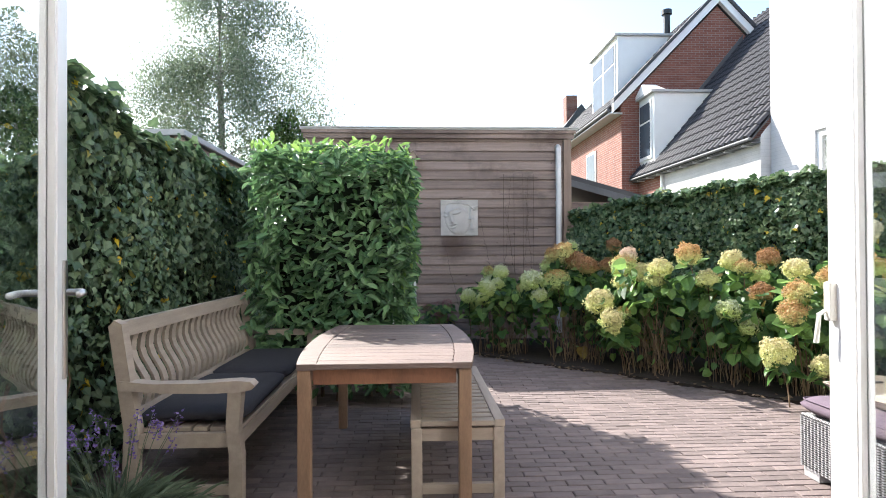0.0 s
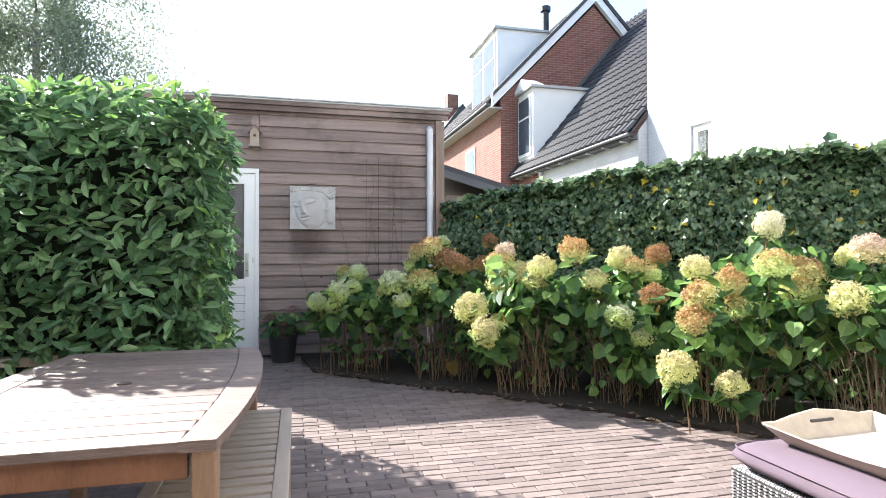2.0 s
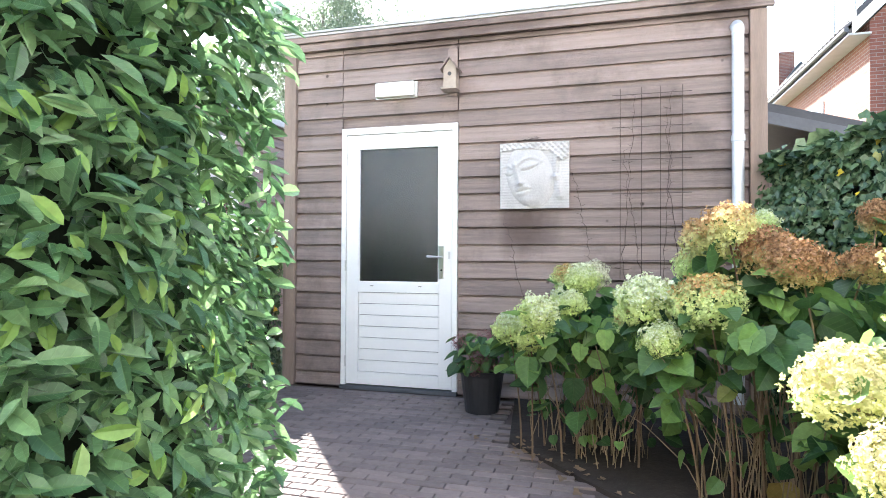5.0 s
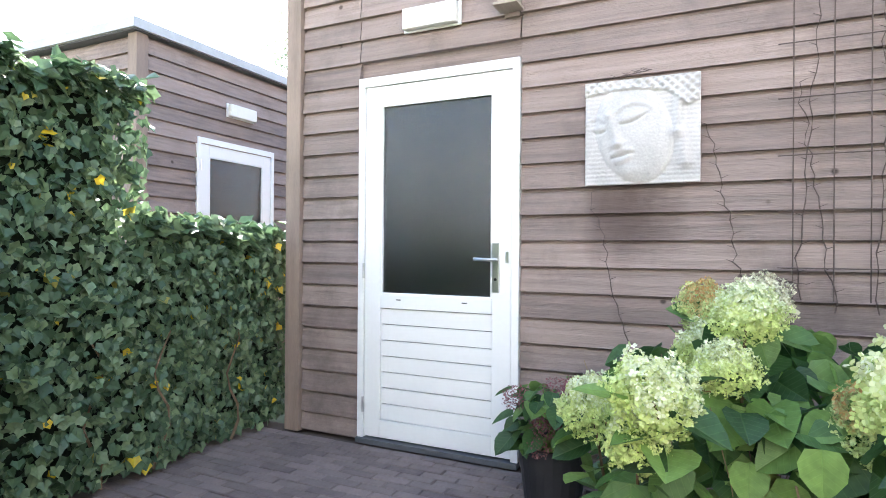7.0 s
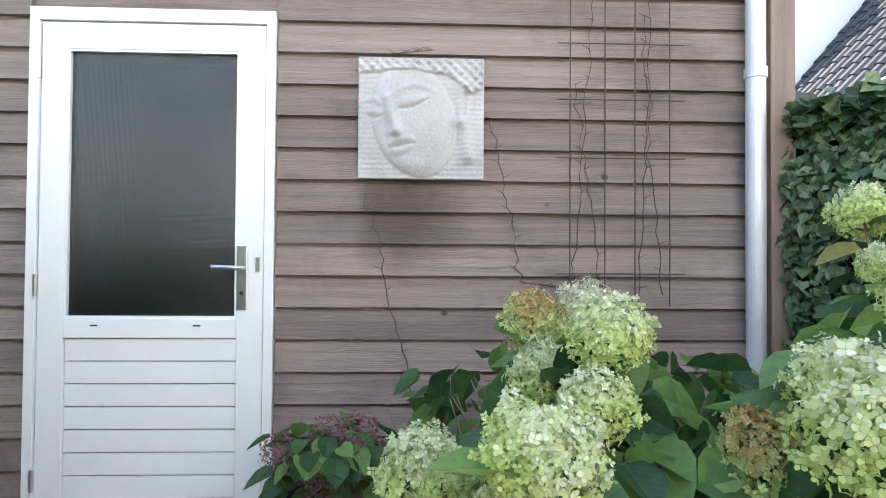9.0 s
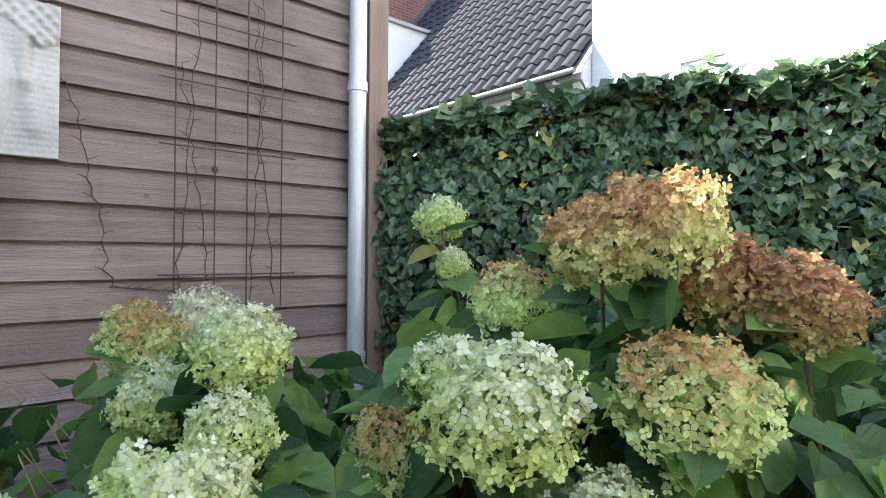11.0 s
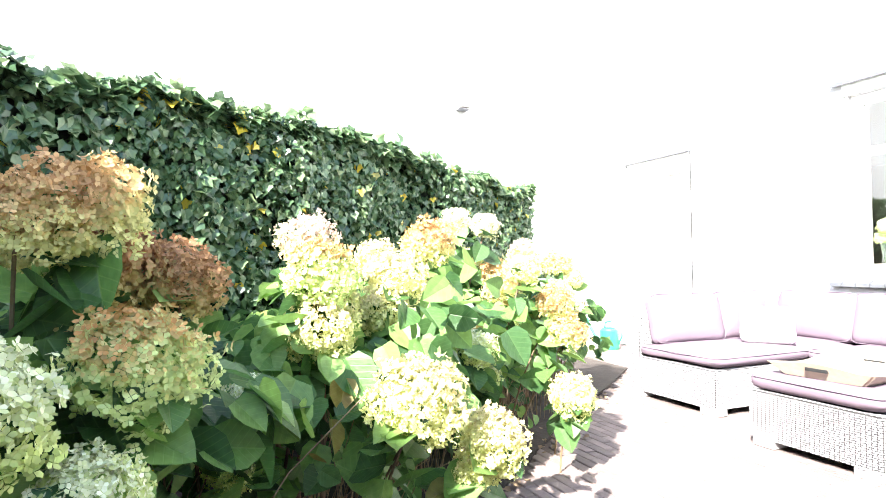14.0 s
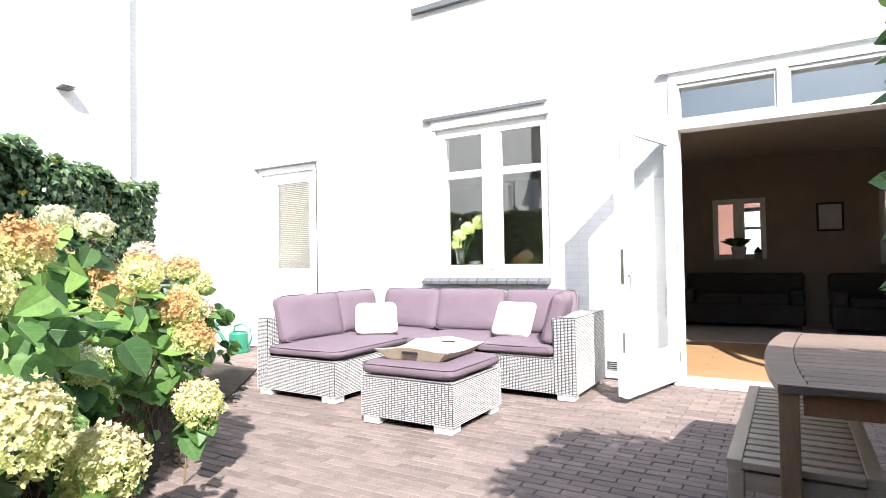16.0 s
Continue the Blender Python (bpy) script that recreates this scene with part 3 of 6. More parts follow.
def shed_door(name, m, cat_label):
    d = thing(name, cat_label, "door")
    tagged(d, kind="structure")
    f = B().box(0, 0.04, -0.012, 0.07, 0, 2.155, bevel=0.003).box(0.97, 1.01, -0.012, 0.07, 0, 2.155, bevel=0.003)
    f.box(0.04, 0.97, -0.012, 0.07, 2.1, 2.155, bevel=0.003)
    part("door_frame", f, WHITE, d)
    leaf = B().box(0.044, 0.15, 0.0, 0.045, 0.01, 2.096, bevel=0.004).box(0.856, 0.966, 0.0, 0.045, 0.01, 2.096, bevel=0.004)
    leaf.box(0.15, 0.856, 0.0, 0.045, 1.985, 2.096, bevel=0.004).box(0.15, 0.856, 0.0, 0.045, 0.78, 0.862, bevel=0.004)
    leaf.box(0.15, 0.856, 0.0, 0.045, 0.01, 0.115, bevel=0.004)
    part("leaf_frame", leaf, WHITE, d)
    for i in range(7):
        part("panel_board", B().box(0.152, 0.854, 0.012, 0.03, 0.118 + i * 0.0945, 0.118 + (i + 1) * 0.0945 - 0.004, bevel=0.004), WHITE, d)
    p = part("pane", B().box(0.15, 0.856, 0.02, 0.026, 0.862, 1.985), RIPPLE, d, "rippled obscured glass")
    p.visible_shadow = False
    part("glazing_bead", B().box(0.15, 0.16, 0.004, 0.02, 0.862, 1.985).box(0.846, 0.856, 0.004, 0.02, 0.862, 1.985).box(0.16, 0.846, 0.004, 0.02, 0.862, 0.872).box(0.16, 0.846, 0.004, 0.02, 1.975, 1.985), WHITE, d)
    hp = part("handle_plate", B().box(0.858, 0.902, -0.01, 0.0, 0.9, 1.17, bevel=0.004), STEEL, d)
    part("handle", B().tube([(0.885, -0.01, 1.075), (0.885, -0.05, 1.075), (0.85, -0.055, 1.077), (0.77, -0.055, 1.08)], 0.009, seg=8), STEEL, hp, smooth=True)
    part("keyhole", B().cyl((0.88, -0.014, 0.97), (0.88, -0.008, 0.97), 0.008), BLACK, hp)
    part("strike_plate", B().box(0.935, 0.952, -0.006, 0.002, 1.06, 1.12), STEEL, d)
    for z in (0.2, 1.0, 1.9):
        part("hinge", B().cyl((0.042, -0.014, z - 0.045), (0.042, -0.014, z + 0.045), 0.008), STEEL, d)
    for x in (0.26, 0.68):
        part("drain_slot", B().box(x, x + 0.03, -0.003, 0.001, 0.83, 0.836), BLACK, d)
    part("threshold", B().box(0.0, 1.01, -0.03, 0.08, -0.03, 0.0), DARK_TRIM, d)
    # added dark sheet behind the glass, in place of the unlit shed interior
    part("shade_sheet", B().box(0.05, 0.96, 0.35, 0.36, 0.0, 2.1), DARK_ROOM, d)
    d.matrix_basis = m
    return d


shed_door("door_1", pose(-1.055, YS - 0.005, 0.03), "white half-glazed timber shed door, closed, rippled glass")

# neighbour's shed beyond the side hedge
nshed = thing("neighbour_shed", "weathered brown timber shed of the neighbour, flat roof", "shed")
part("wall", B().box(-8.0, -3.44, 8.06, 11.5, 0, 2.93), CLAD, nshed)
part("roof", B().box(-8.1, -3.36, 7.96, 11.6, 2.93, 2.99), DARK_TRIM, nshed)
part("roof_edge", B().box(-8.12, -3.33, 7.93, 7.96, 2.94, 3.02).box(-3.36, -3.33, 7.96, 11.6, 2.94, 3.02), GREY_TRIM, nshed)
for y in (8.0, 11.4):
    part("corner_post", B().box(-3.5, -3.39, y, y + 0.11, 0, 2.93, bevel=0.005), POST, nshed)
for k in range(22):
    z = 0.02 + k * 0.1315
    for y0, y1 in ((8.112, 8.62), (9.64, 11.39)) if z < 2.1 else ((8.112, 11.39),):
        pr = [(-3.44, z), (-3.398, z), (-3.415, z + 0.118), (-3.425, z + 0.131), (-3.44, z + 0.131)]
        b = B().prism([(u, v) for u, v in pr], "y", y0, y1)
        part("board", b, CLAD, nshed)
    pr = [(8.06, z), (8.018, z), (8.035, z + 0.118), (8.045, z + 0.131), (8.06, z + 0.131)]
    part("board", B().prism(pr, "x", -7.95, -3.502), CLAD, nshed)
shed_door("door_2", pose(-3.405, 8.625, 0.03, 0, 0, 90), "white half-glazed timber door of the neighbour's shed")
nl = thing("wall_lamp", "flat white bulkhead lamp over the shed door", "lamp", "bulkhead lamps")
part("housing", B().box(-0.17, 0.17, -0.05, 0.0, -0.06, 0.06, bevel=0.012), OPAL, nl)
part("base_plate", B().box(-0.18, 0.18, 0.0, 0.012, -0.066, 0.066), WHITE, nl)
nl.matrix_basis = pose(-0.57, YS - 0.013, 2.48)
copy_thing(nl, pose(-3.39, 9.15, 2.5, 0, 0, 90))

# ---- things on the shed wall ----
N = 96
gx, gz = np.meshgrid(np.linspace(-1, 1, N), np.linspace(-1, 1, N))


def gauss(cx, cz, sx, sz, rot=0.0):
    c, s = math.cos(rot), math.sin(rot)
    u, v = (gx - cx) * c + (gz - cz) * s, -(gx - cx) * s + (gz - cz) * c
    return np.exp(-(u / sx) ** 2 - (v / sz) ** 2)


def groove(u0, v0, u1, v1, sag, width):
    """Distance falloff to a shallow arc from one point to another."""
    best = np.full(gx.shape, 9.0)
    for k in np.linspace(0, 1, 15):
        cu, cv = u0 + (u1 - u0) * k, v0 + (v1 - v0) * k + sag * 4 * k * (1 - k)
        best = np.minimum(best, (gx - cu) ** 2 + (gz - cv) ** 2)
    return np.exp(-best / width ** 2)


tilt_u, tilt_v = (gx + 0.12) * 0.97 + (gz + 0.03) * 0.24, (gz + 0.03) * 0.97 - (gx + 0.12) * 0.24
face = np.clip(1 - (tilt_u / 0.66) ** 2 - (tilt_v / 0.96) ** 2, 0, 1) ** 0.5
h = 0.036 * face + 0.0013 * np.sin(gz * 75) * (face < 0.02)
h += 0.020 * groove(-0.56, 0.3, -0.39, -0.24, 0.0, 0.085) + 0.014 * gauss(-0.40, -0.25, 0.13, 0.075)
h += 0.010 * groove(-0.47, -0.43, -0.17, -0.36, 0.03, 0.05) + 0.010 * groove(-0.43, -0.56, -0.19, -0.49, -0.03, 0.055) - 0.009 * groove(-0.5, -0.5, -0.13, -0.42, -0.01, 0.022)
h += 0.013 * gauss(-0.08, 0.28, 0.24, 0.10, 0.2) + 0.010 * gauss(-0.74, 0.09, 0.13, 0.08, -0.1)
h -= 0.010 * groove(-0.34, 0.14, 0.1, 0.3, -0.05, 0.028) + 0.008 * groove(-0.85, 0.04, -0.62, 0.03, -0.04, 0.025)
h += 0.009 * groove(-0.52, 0.3, 0.2, 0.42, 0.16, 0.045) + 0.007 * groove(-0.95, 0.22, -0.66, 0.22, 0.1, 0.04)
h += 0.012 * gauss(-0.2, -0.76, 0.2, 0.13)
h += 0.024 * groove(0.66, 0.52, 0.62, -0.05, 0.0, 0.10) + 0.024 * groove(0.66, -0.1, 0.74, -0.62, 0.0, 0.12) - 0.014 * groove(0.70, 0.42, 0.66, 0.05, 0.0, 0.035)
hair = (gz > 0.80 - 0.12 * (gx + 0.3) ** 2) | ((gx > 0.2) & (gz > 0.95 - 0.9 * (gx - 0.2)) & (gz > 0.3 + 0.5 * np.clip(gx - 0.55, 0, 1)) & (gx < 0.98))
h += hair * (0.014 + 0.007 * np.sin(gx * 38) * np.sin(gz * 38))
h *= 1.0
h += np.random.RandomState(3).normal(0, 0.0006, h.shape)
hw, hh = 0.264, 0.254
vs = [(float(gx[j, i]) * hw, -0.02 - float(h[j, i]), float(gz[j, i]) * hh) for j in range(N) for i in range(N)]
fs = [(j * N + i, j * N + i + 1, (j + 1) * N + i + 1, (j + 1) * N + i) for j in range(N - 1) for i in range(N - 1)]
rim = [i for i in range(N)] + [j * N + N - 1 for j in range(1, N)] + [(N - 1) * N + i for i in range(N - 2, -1, -1)] + [j * N for j in range(N - 2, 0, -1)]
base = len(vs)
vs += [(vs[i][0], 0.0, vs[i][2]) for i in rim]
fs += [(rim[k], base + k, base + (k + 1) % len(rim), rim[(k + 1) % len(rim)]) for k in range(len(rim))] + [tuple(range(base, base + len(rim)))[::-1]]
pl = raw("wall_plaque", vs, fs, STONE)
pl.data.shade_smooth()
pl.matrix_basis = pose(0.567, YS - 0.006, 1.737)
tagged(pl, "square pale cast-stone relief plaque on the shed wall", "plaque")

tr = thing("wall_trellis", "rusty dark metal grid trellis on the shed cladding", "trellis")
for x in (1.2, 1.35, 1.48, 1.63):
    part("upright", B().cyl((x, YS - 0.025, 0.95), (x, YS - 0.025, 2.36), 0.003, seg=6), RUST, tr)
for z in (1.09, 1.34, 1.58, 1.83, 2.07, 2.31):
    part("cross_bar", B().cyl((1.14, YS - 0.033, z), (1.69, YS - 0.033, z), 0.0028, seg=6), RUST, tr)
rs = np.random.RandomState(11)
vine = thing("dead_vine", "thin dry leafless climber stems on the shed wall", "climber")
for k, (xa, xb, za, zb) in enumerate([(1.22, 1.30, 0.95, 2.3), (1.5, 1.56, 0.9, 2.32), (1.36, 1.22, 0.9, 1.9), (1.0, 0.86, 1.05, 1.75), (1.0, 1.25, 1.05, 1.02), (0.55, 0.33, 0.5, 1.45), (1.6, 1.52, 1.0, 2.2), (0.45, 0.62, 2.0, 2.02)]):
    n = 22
    pt = [(xa + (xb - xa) * i / n + rs.normal(0, 0.008), YS - 0.012 - (0.045 if k == 7 else 0), za + (zb - za) * i / n) for i in range(n + 1)]
    b = B().tube(pt, 0.003, 0.0018, 4)
    for p in pt[2::2]:
        s = rs.choice([-1, 1])
        b.tube([p, (p[0] + s * 0.03, p[1] - 0.008, p[2] + 0.012)], 0.002, 0.001, 3)
    part("stem", b, RUST, vine)

pipe = thing("downpipe", "pale grey zinc downpipe on the shed corner", "downpipe")
part("pipe", B().cyl((1.985, YS - 0.06, 0.1), (1.985, YS - 0.06, 2.69), 0.04, seg=20), ZINC, pipe, smooth=False)
for z in (0.7, 1.945):
    part("collar", B().cyl((1.985, YS - 0.06, z - 0.022), (1.985, YS - 0.06, z + 0.022), 0.046, seg=20).box(1.965, 2.005, YS - 0.03, YS + 0.0, z - 0.01, z + 0.01), ZINC, pipe)
part("elbow", B().tube([(1.985, YS - 0.06, 2.68), (1.985, YS - 0.06, 2.72), (1.985, YS - 0.03, 2.745), (1.985, YS + 0.02, 2.75)], 0.042, seg=14), ZINC, pipe)

bh = thing("bird_house", "small weathered wooden nest box hung on the shed", "nest box")
part("back_board", B().prism([(-0.04, -0.1), (0.04, -0.1), (0.04, 0.27), (0.0, 0.32), (-0.04, 0.27)], "y", -0.015, 0.0), CLAD, bh)
part("box", B().prism([(-0.05, -0.06), (0.05, -0.06), (0.05, 0.1), (0.0, 0.17), (-0.05, 0.1)], "y", -0.11, -0.0155), TEAK, bh)
for k in (-1, 1):
    part("roof", B().prism([(0.0, 0.172), (k * 0.07, 0.076), (k * 0.078, 0.084), (0.0, 0.19)], "y", -0.135, -0.0155), CLAD, bh)
part("floor_board", B().box(-0.065, 0.065, -0.14, -0.015, -0.076, -0.0605, bevel=0.002), TEAK, bh)
part("entrance", B().cyl((0, -0.113, 0.05), (0, -0.1095, 0.05), 0.016), BLACK, bh)
bh.matrix_basis = pose(-0.087, YS - 0.008, 2.50)

# ---- house openings ----


def window_unit(name, x0, x1, z0, z1, y, label, mull=None, sash=0.07):
    win = thing(name, label, "window")
    tagged(win, kind="structure")
    f = B().box(x0, x0 + sash, y - 0.08, y - 0.005, z0, z1, bevel=0.004).box(x1 - sash, x1, y - 0.08, y - 0.005, z0, z1, bevel=0.004)
    f.box(x0 + sash, x1 - sash, y - 0.08, y - 0.005, z1 - sash, z1, bevel=0.004).box(x0 + sash, x1 - sash, y - 0.08, y - 0.005, z0, z0 + sash, bevel=0.004)
    part("window_frame", f, WHITE, win)
    spans = [(x0 + sash, x1 - sash)]
    if mull:
        part("mullion", B().box(mull[0], mull[1], y - 0.08, y + 0.01, z0 + sash, z1 - sash, bevel=0.005), WHITE, win)
        spans = [(x0 + sash, mull[0]), (mull[1], x1 - sash)]
    for a, b in spans:
        s = B().box(a, a + 0.045, y - 0.06, y + 0.0, z0 + sash, z1 - sash, bevel=0.004).box(b - 0.045, b, y - 0.06, y + 0.0, z0 + sash, z1 - sash, bevel=0.004)
        s.box(a + 0.045, b - 0.045, y - 0.06, y, z1 - sash - 0.045, z1 - sash, bevel=0.004).box(a + 0.045, b - 0.045, y - 0.06, y, z0 + sash, z0 + sash + 0.045, bevel=0.004)
        sp = part("sash", s, WHITE, win)
        p = part("pane", B().box(a + 0.045, b - 0.045, y - 0.034, y - 0.028, z0 + sash + 0.045, z1 - sash - 0.045), GLASS, sp)
        p.visible_shadow = False
    return win


kw = window_unit("window_1", 2.22, 3.56, 0.99, 2.6, YW - 0.04, "white two-light timber window above a tiled sill", (2.82, 2.95), 0.05)
part("header_board", B().box(2.2, 3.6, YW + 0.001, YW + 0.02, 2.605, 2.72, bevel=0.003), WHITE, kw)
part("flashing", B().box(2.22, 3.69, YW + 0.0, YW + 0.05, 2.725, 2.74).box(2.22, 3.69, YW + 0.045, YW + 0.055, 2.705, 2.725), DARK_TRIM, kw)
sill = part("window_sill", B().box(2.22, 3.73, YW - 0.05, YW + 0.03, 0.89, 0.91), DARK_TRIM, kw)
for i in range(13):
    x = 2.22 + i * 0.1162
    part("sill_tile", B().prism([(YW - 0.02, 0.96), (YW + 0.075, 0.915), (YW + 0.075, 0.885), (YW + 0.03, 0.885), (YW - 0.02, 0.91)], "x", x, x + 0.105), DARK_TRIM, sill)
part("apron", B().box(2.22, 3.56, YW - 0.06, YW - 0.022, 0.93, 0.988), WHITE, kw)
uw = window_unit("window_2", 2.35, 3.75, 4.05, 5.35, YW - 0.04, "white upper-floor window of the house", (3.01, 3.09), 0.06)
part("window_sill", B().box(2.28, 3.82, YW - 0.03, YW + 0.06, 3.97, 4.03), DARK_TRIM, uw)

bd = thing("door_3", "white back door with a tall glass pane and blind", "door")
tagged(bd, kind="structure")
part("door_frame", B().box(5.37, 5.43, 0.24, YW - 0.02, 0.0, 2.43).box(6.41, 6.47, 0.24, YW - 0.02, 0.0, 2.43).box(5.43, 6.41, 0.24, YW - 0.02, 2.36, 2.43), WHITE, bd)
part("leaf", cut(None, (5.435, 6.405, 0.03, 2.355), [(5.55, 6.17, 1.07, 2.22)], "x", (0.27, 0.315)), WHITE, bd)
p = part("pane", B().box(5.55, 6.17, 0.29, 0.296, 1.07, 2.22), GLASS, bd)
p.visible_shadow = False
for i in range(44):
    part("blind_slat", B().box(5.56, 6.16, 0.235, 0.255, 1.09 + i * 0.026, 1.092 + i * 0.026, pose(0, 0, 0)), BLIND, bd)
part("head_flashing", B().box(5.35, 6.5, YW, YW + 0.04, 2.435, 2.45), DARK_TRIM, bd)
part("threshold", B().box(5.37, 6.47, 0.2, YW + 0.03, 0.0, 0.028), GREY_TRIM, bd)
part("gap_seal", B().box(5.358, 5.372, YW - 0.02, YW + 0.006, 0.03, 2.43), BLACK, bd)
part("handle", B().box(5.47, 5.5, 0.315, 0.325, 0.92, 1.12, bevel=0.003).tube([(5.485, 0.32, 1.04), (5.485, 0.36, 1.04), (5.58, 0.365, 1.04)], 0.008, seg=6), STEEL, bd)

fd = thing("door_4", "white french door frame with glazed transom, doors open", "door")
tagged(fd, kind="structure")
f = B().box(1.0, 1.07, 0.2, YW + 0.02, 0.0, 2.775, bevel=0.004).box(-0.75, -0.68, 0.2, YW + 0.02, 0.0, 2.775, bevel=0.004)
f.box(-0.68, 1.0, 0.2, YW + 0.02, 2.27, 2.35, bevel=0.004).box(-0.68, 1.0, 0.2, YW + 0.02, 2.68, 2.775, bevel=0.004).box(0.14, 0.22, 0.2, YW + 0.02, 2.35, 2.68, bevel=0.004)
part("door_frame", f, WHITE, fd)
for a, b in ((-0.68, 0.14), (0.22, 1.0)):
    s = B().box(a, a + 0.02, 0.26, YW, 2.35, 2.68).box(b - 0.02, b, 0.26, YW, 2.35, 2.68).box(a + 0.02, b - 0.02, 0.26, YW, 2.35, 2.37).box(a + 0.02, b - 0.02, 0.26, YW, 2.645, 2.68)
    sp = part("transom_sash", s, GREY_TRIM, fd)
    p = part("pane", B().box(a + 0.02, b - 0.02, 0.3, 0.306, 2.37, 2.645), GLASS, sp)
    p.visible_shadow = False
part("head_flashing", B().box(-0.83, 1.15, YW + 0.02, YW + 0.06, 2.78, 2.805), GREY_TRIM, fd)
part("threshold", B().box(-0.75, 1.07, 0.05, YW + 0.09, 0.0, 0.045, bevel=0.006), GREY_TRIM, fd)


def door_leaf(name, m, sign, label):
    """A glazed leaf from its hinge along +x; handle side at the far end."""
    d = thing(name, label, "door leaf", "french door leaves")
    wd, st = 0.95, 0.145 if sign > 0 else 0.165
    f = B().box(0, 0.11, -0.027, 0.027, 0.05, 2.265, bevel=0.005).box(wd - st, wd, -0.027, 0.027, 0.05, 2.265, bevel=0.005)
    f.box(0.11, wd - st, -0.027, 0.027, 2.13, 2.265, bevel=0.005).box(0.11, wd - st, -0.027, 0.027, 0.05, 0.34, bevel=0.005)
    part("leaf_frame", f, WHITE, d)
    p = part("pane", B().box(0.11, wd - st, -0.005, 0.005, 0.34, 2.13), GLASS, d)
    p.visible_shadow = False
    bd_ = B()
    for s in (-1, 1):
        y0, y1 = sorted((s * 0.006, s * 0.022))
        bd_.box(0.11, 0.125, y0, y1, 0.34, 2.13).box(wd - st - 0.015, wd - st, y0, y1, 0.34, 2.13).box(0.125, wd - st - 0.015, y0, y1, 2.115, 2.13).box(0.125, wd - st - 0.015, y0, y1, 0.34, 0.355)
    part("glazing_bead", bd_, WHITE, d)
    for s in (-1, 1):
        y0, y1 = sorted((s * 0.027, s * 0.036))
        if sign > 0:
            hp = part("handle_plate", B().box(wd - 0.085, wd - 0.045, y0, y1, 0.87, 1.2, bevel=0.003), STEEL, d)
            part("handle", B().tube([(wd - 0.065, s * 0.036, 1.11), (wd - 0.065, s * 0.075, 1.11), (wd - 0.1, s * 0.08, 1.11), (wd - 0.18, s * 0.08, 1.11)], 0.01, seg=8), STEEL, hp, smooth=True)
    if sign < 0:
        part("astragal", B().box(wd - 0.02, wd + 0.016, -0.05, -0.0275, 0.06, 2.255, bevel=0.004), WHITE, d)
        lp = part("bolt_plate", B().box(wd, wd + 0.004, -0.012, 0.012, 0.93, 1.2), STEEL, d)
        part("bolt_case", B().box(wd - 0.06, wd - 0.02, 0.027, 0.05, 1.0, 1.12, bevel=0.006), OPAL, d)
        part("bolt_lever", B().tube([(wd - 0.04, 0.05, 1.03), (wd - 0.04, 0.07, 1.02), (wd - 0.03, 0.075, 0.93)], 0.008, seg=6), OPAL, d)
    for z in (0.4, 1.9):
        part("edge_bolt", B().box(wd, wd + 0.003, -0.008, 0.008, z, z + 0.16), STEEL, d)
    for z in (0.25, 1.2, 2.1):
        part("hinge", B().cyl((-0.006, 0.03, z - 0.05), (-0.006, 0.03, z + 0.05), 0.009), STEEL, d)
    d.matrix_basis = m
    return d


door_leaf("door_leaf", pose(1.05, YW + 0.045, 0, 0, 0, 76.3), -1, "white glazed french door leaf, standing wide open")
door_leaf("door_leaf", pose(-0.73, YW + 0.045, 0, 0, 0, 112), 1, "white glazed french door leaf with steel handle, open")

# ---- inside the house ----
w = cut(None, (-4.0, 6.75, 0.0, 2.75), [(0.5, 1.3, 1.08, 2.1), (-2.5, -1.0, 0.98, 2.15)], "x", (-5.2, -5.0))
w.box(-4.2, -4.0, -5.2, 0.06, 0, 2.75).box(1.78, 1.88, -5.0, 0.06, 0.046, 2.74).box(6.6, 6.75, -5.0, 0.06, 0, 2.75)
structure("wall_inside", w, BEIGE, "beige plaster walls of the living room", "wall")
structure("ceiling", B().box(-4.2, 6.75, -5.2, 0.06, 2.75, 2.9), CEIL, "pale plaster ceiling", "ceiling")
fl = structure("floor", B().box(-4.0, 6.6, -5.0, 0.2, -0.05, 0.03), DARK_TRIM, "warm oak plank floor of the living room", "floor")
for i in range(26):
    y = 0.19 - i * 0.2
    for j in range(4):
        x = -3.99 + j * 1.4 + (0.7 if i % 2 else 0)
        part("plank", B().box(x, min(1.77, x + 1.396), y - 0.197, y, 0.03, 0.046), WOOD_FLOOR, fl)
wi = window_unit("window_3", 0.5, 1.3, 1.08, 2.1, -5.04, "white front window of the living room", (0.86, 0.94), 0.04)
wj = window_unit("window_4", -2.5, -1.0, 0.98, 2.15, -5.04, "living room window with glazing bars", (-1.77, -1.72), 0.04)
for z in (1.4, 1.8):
    part("glazing_bar", B().box(-2.45, -1.05, -5.06, -5.03, z, z + 0.03), WHITE, wj)
part("inner_sill", B().box(0.35, 1.45, -5.0, -4.78, 1.04, 1.078), BEIGE, wi)
rg = thing("rug", "pale woven rug on the oak floor", "rug")
part("woven_top", B().box(-0.9, 1.5, -4.0, -2.2, 0.047, 0.06, bevel=0.005), RUG, rg)
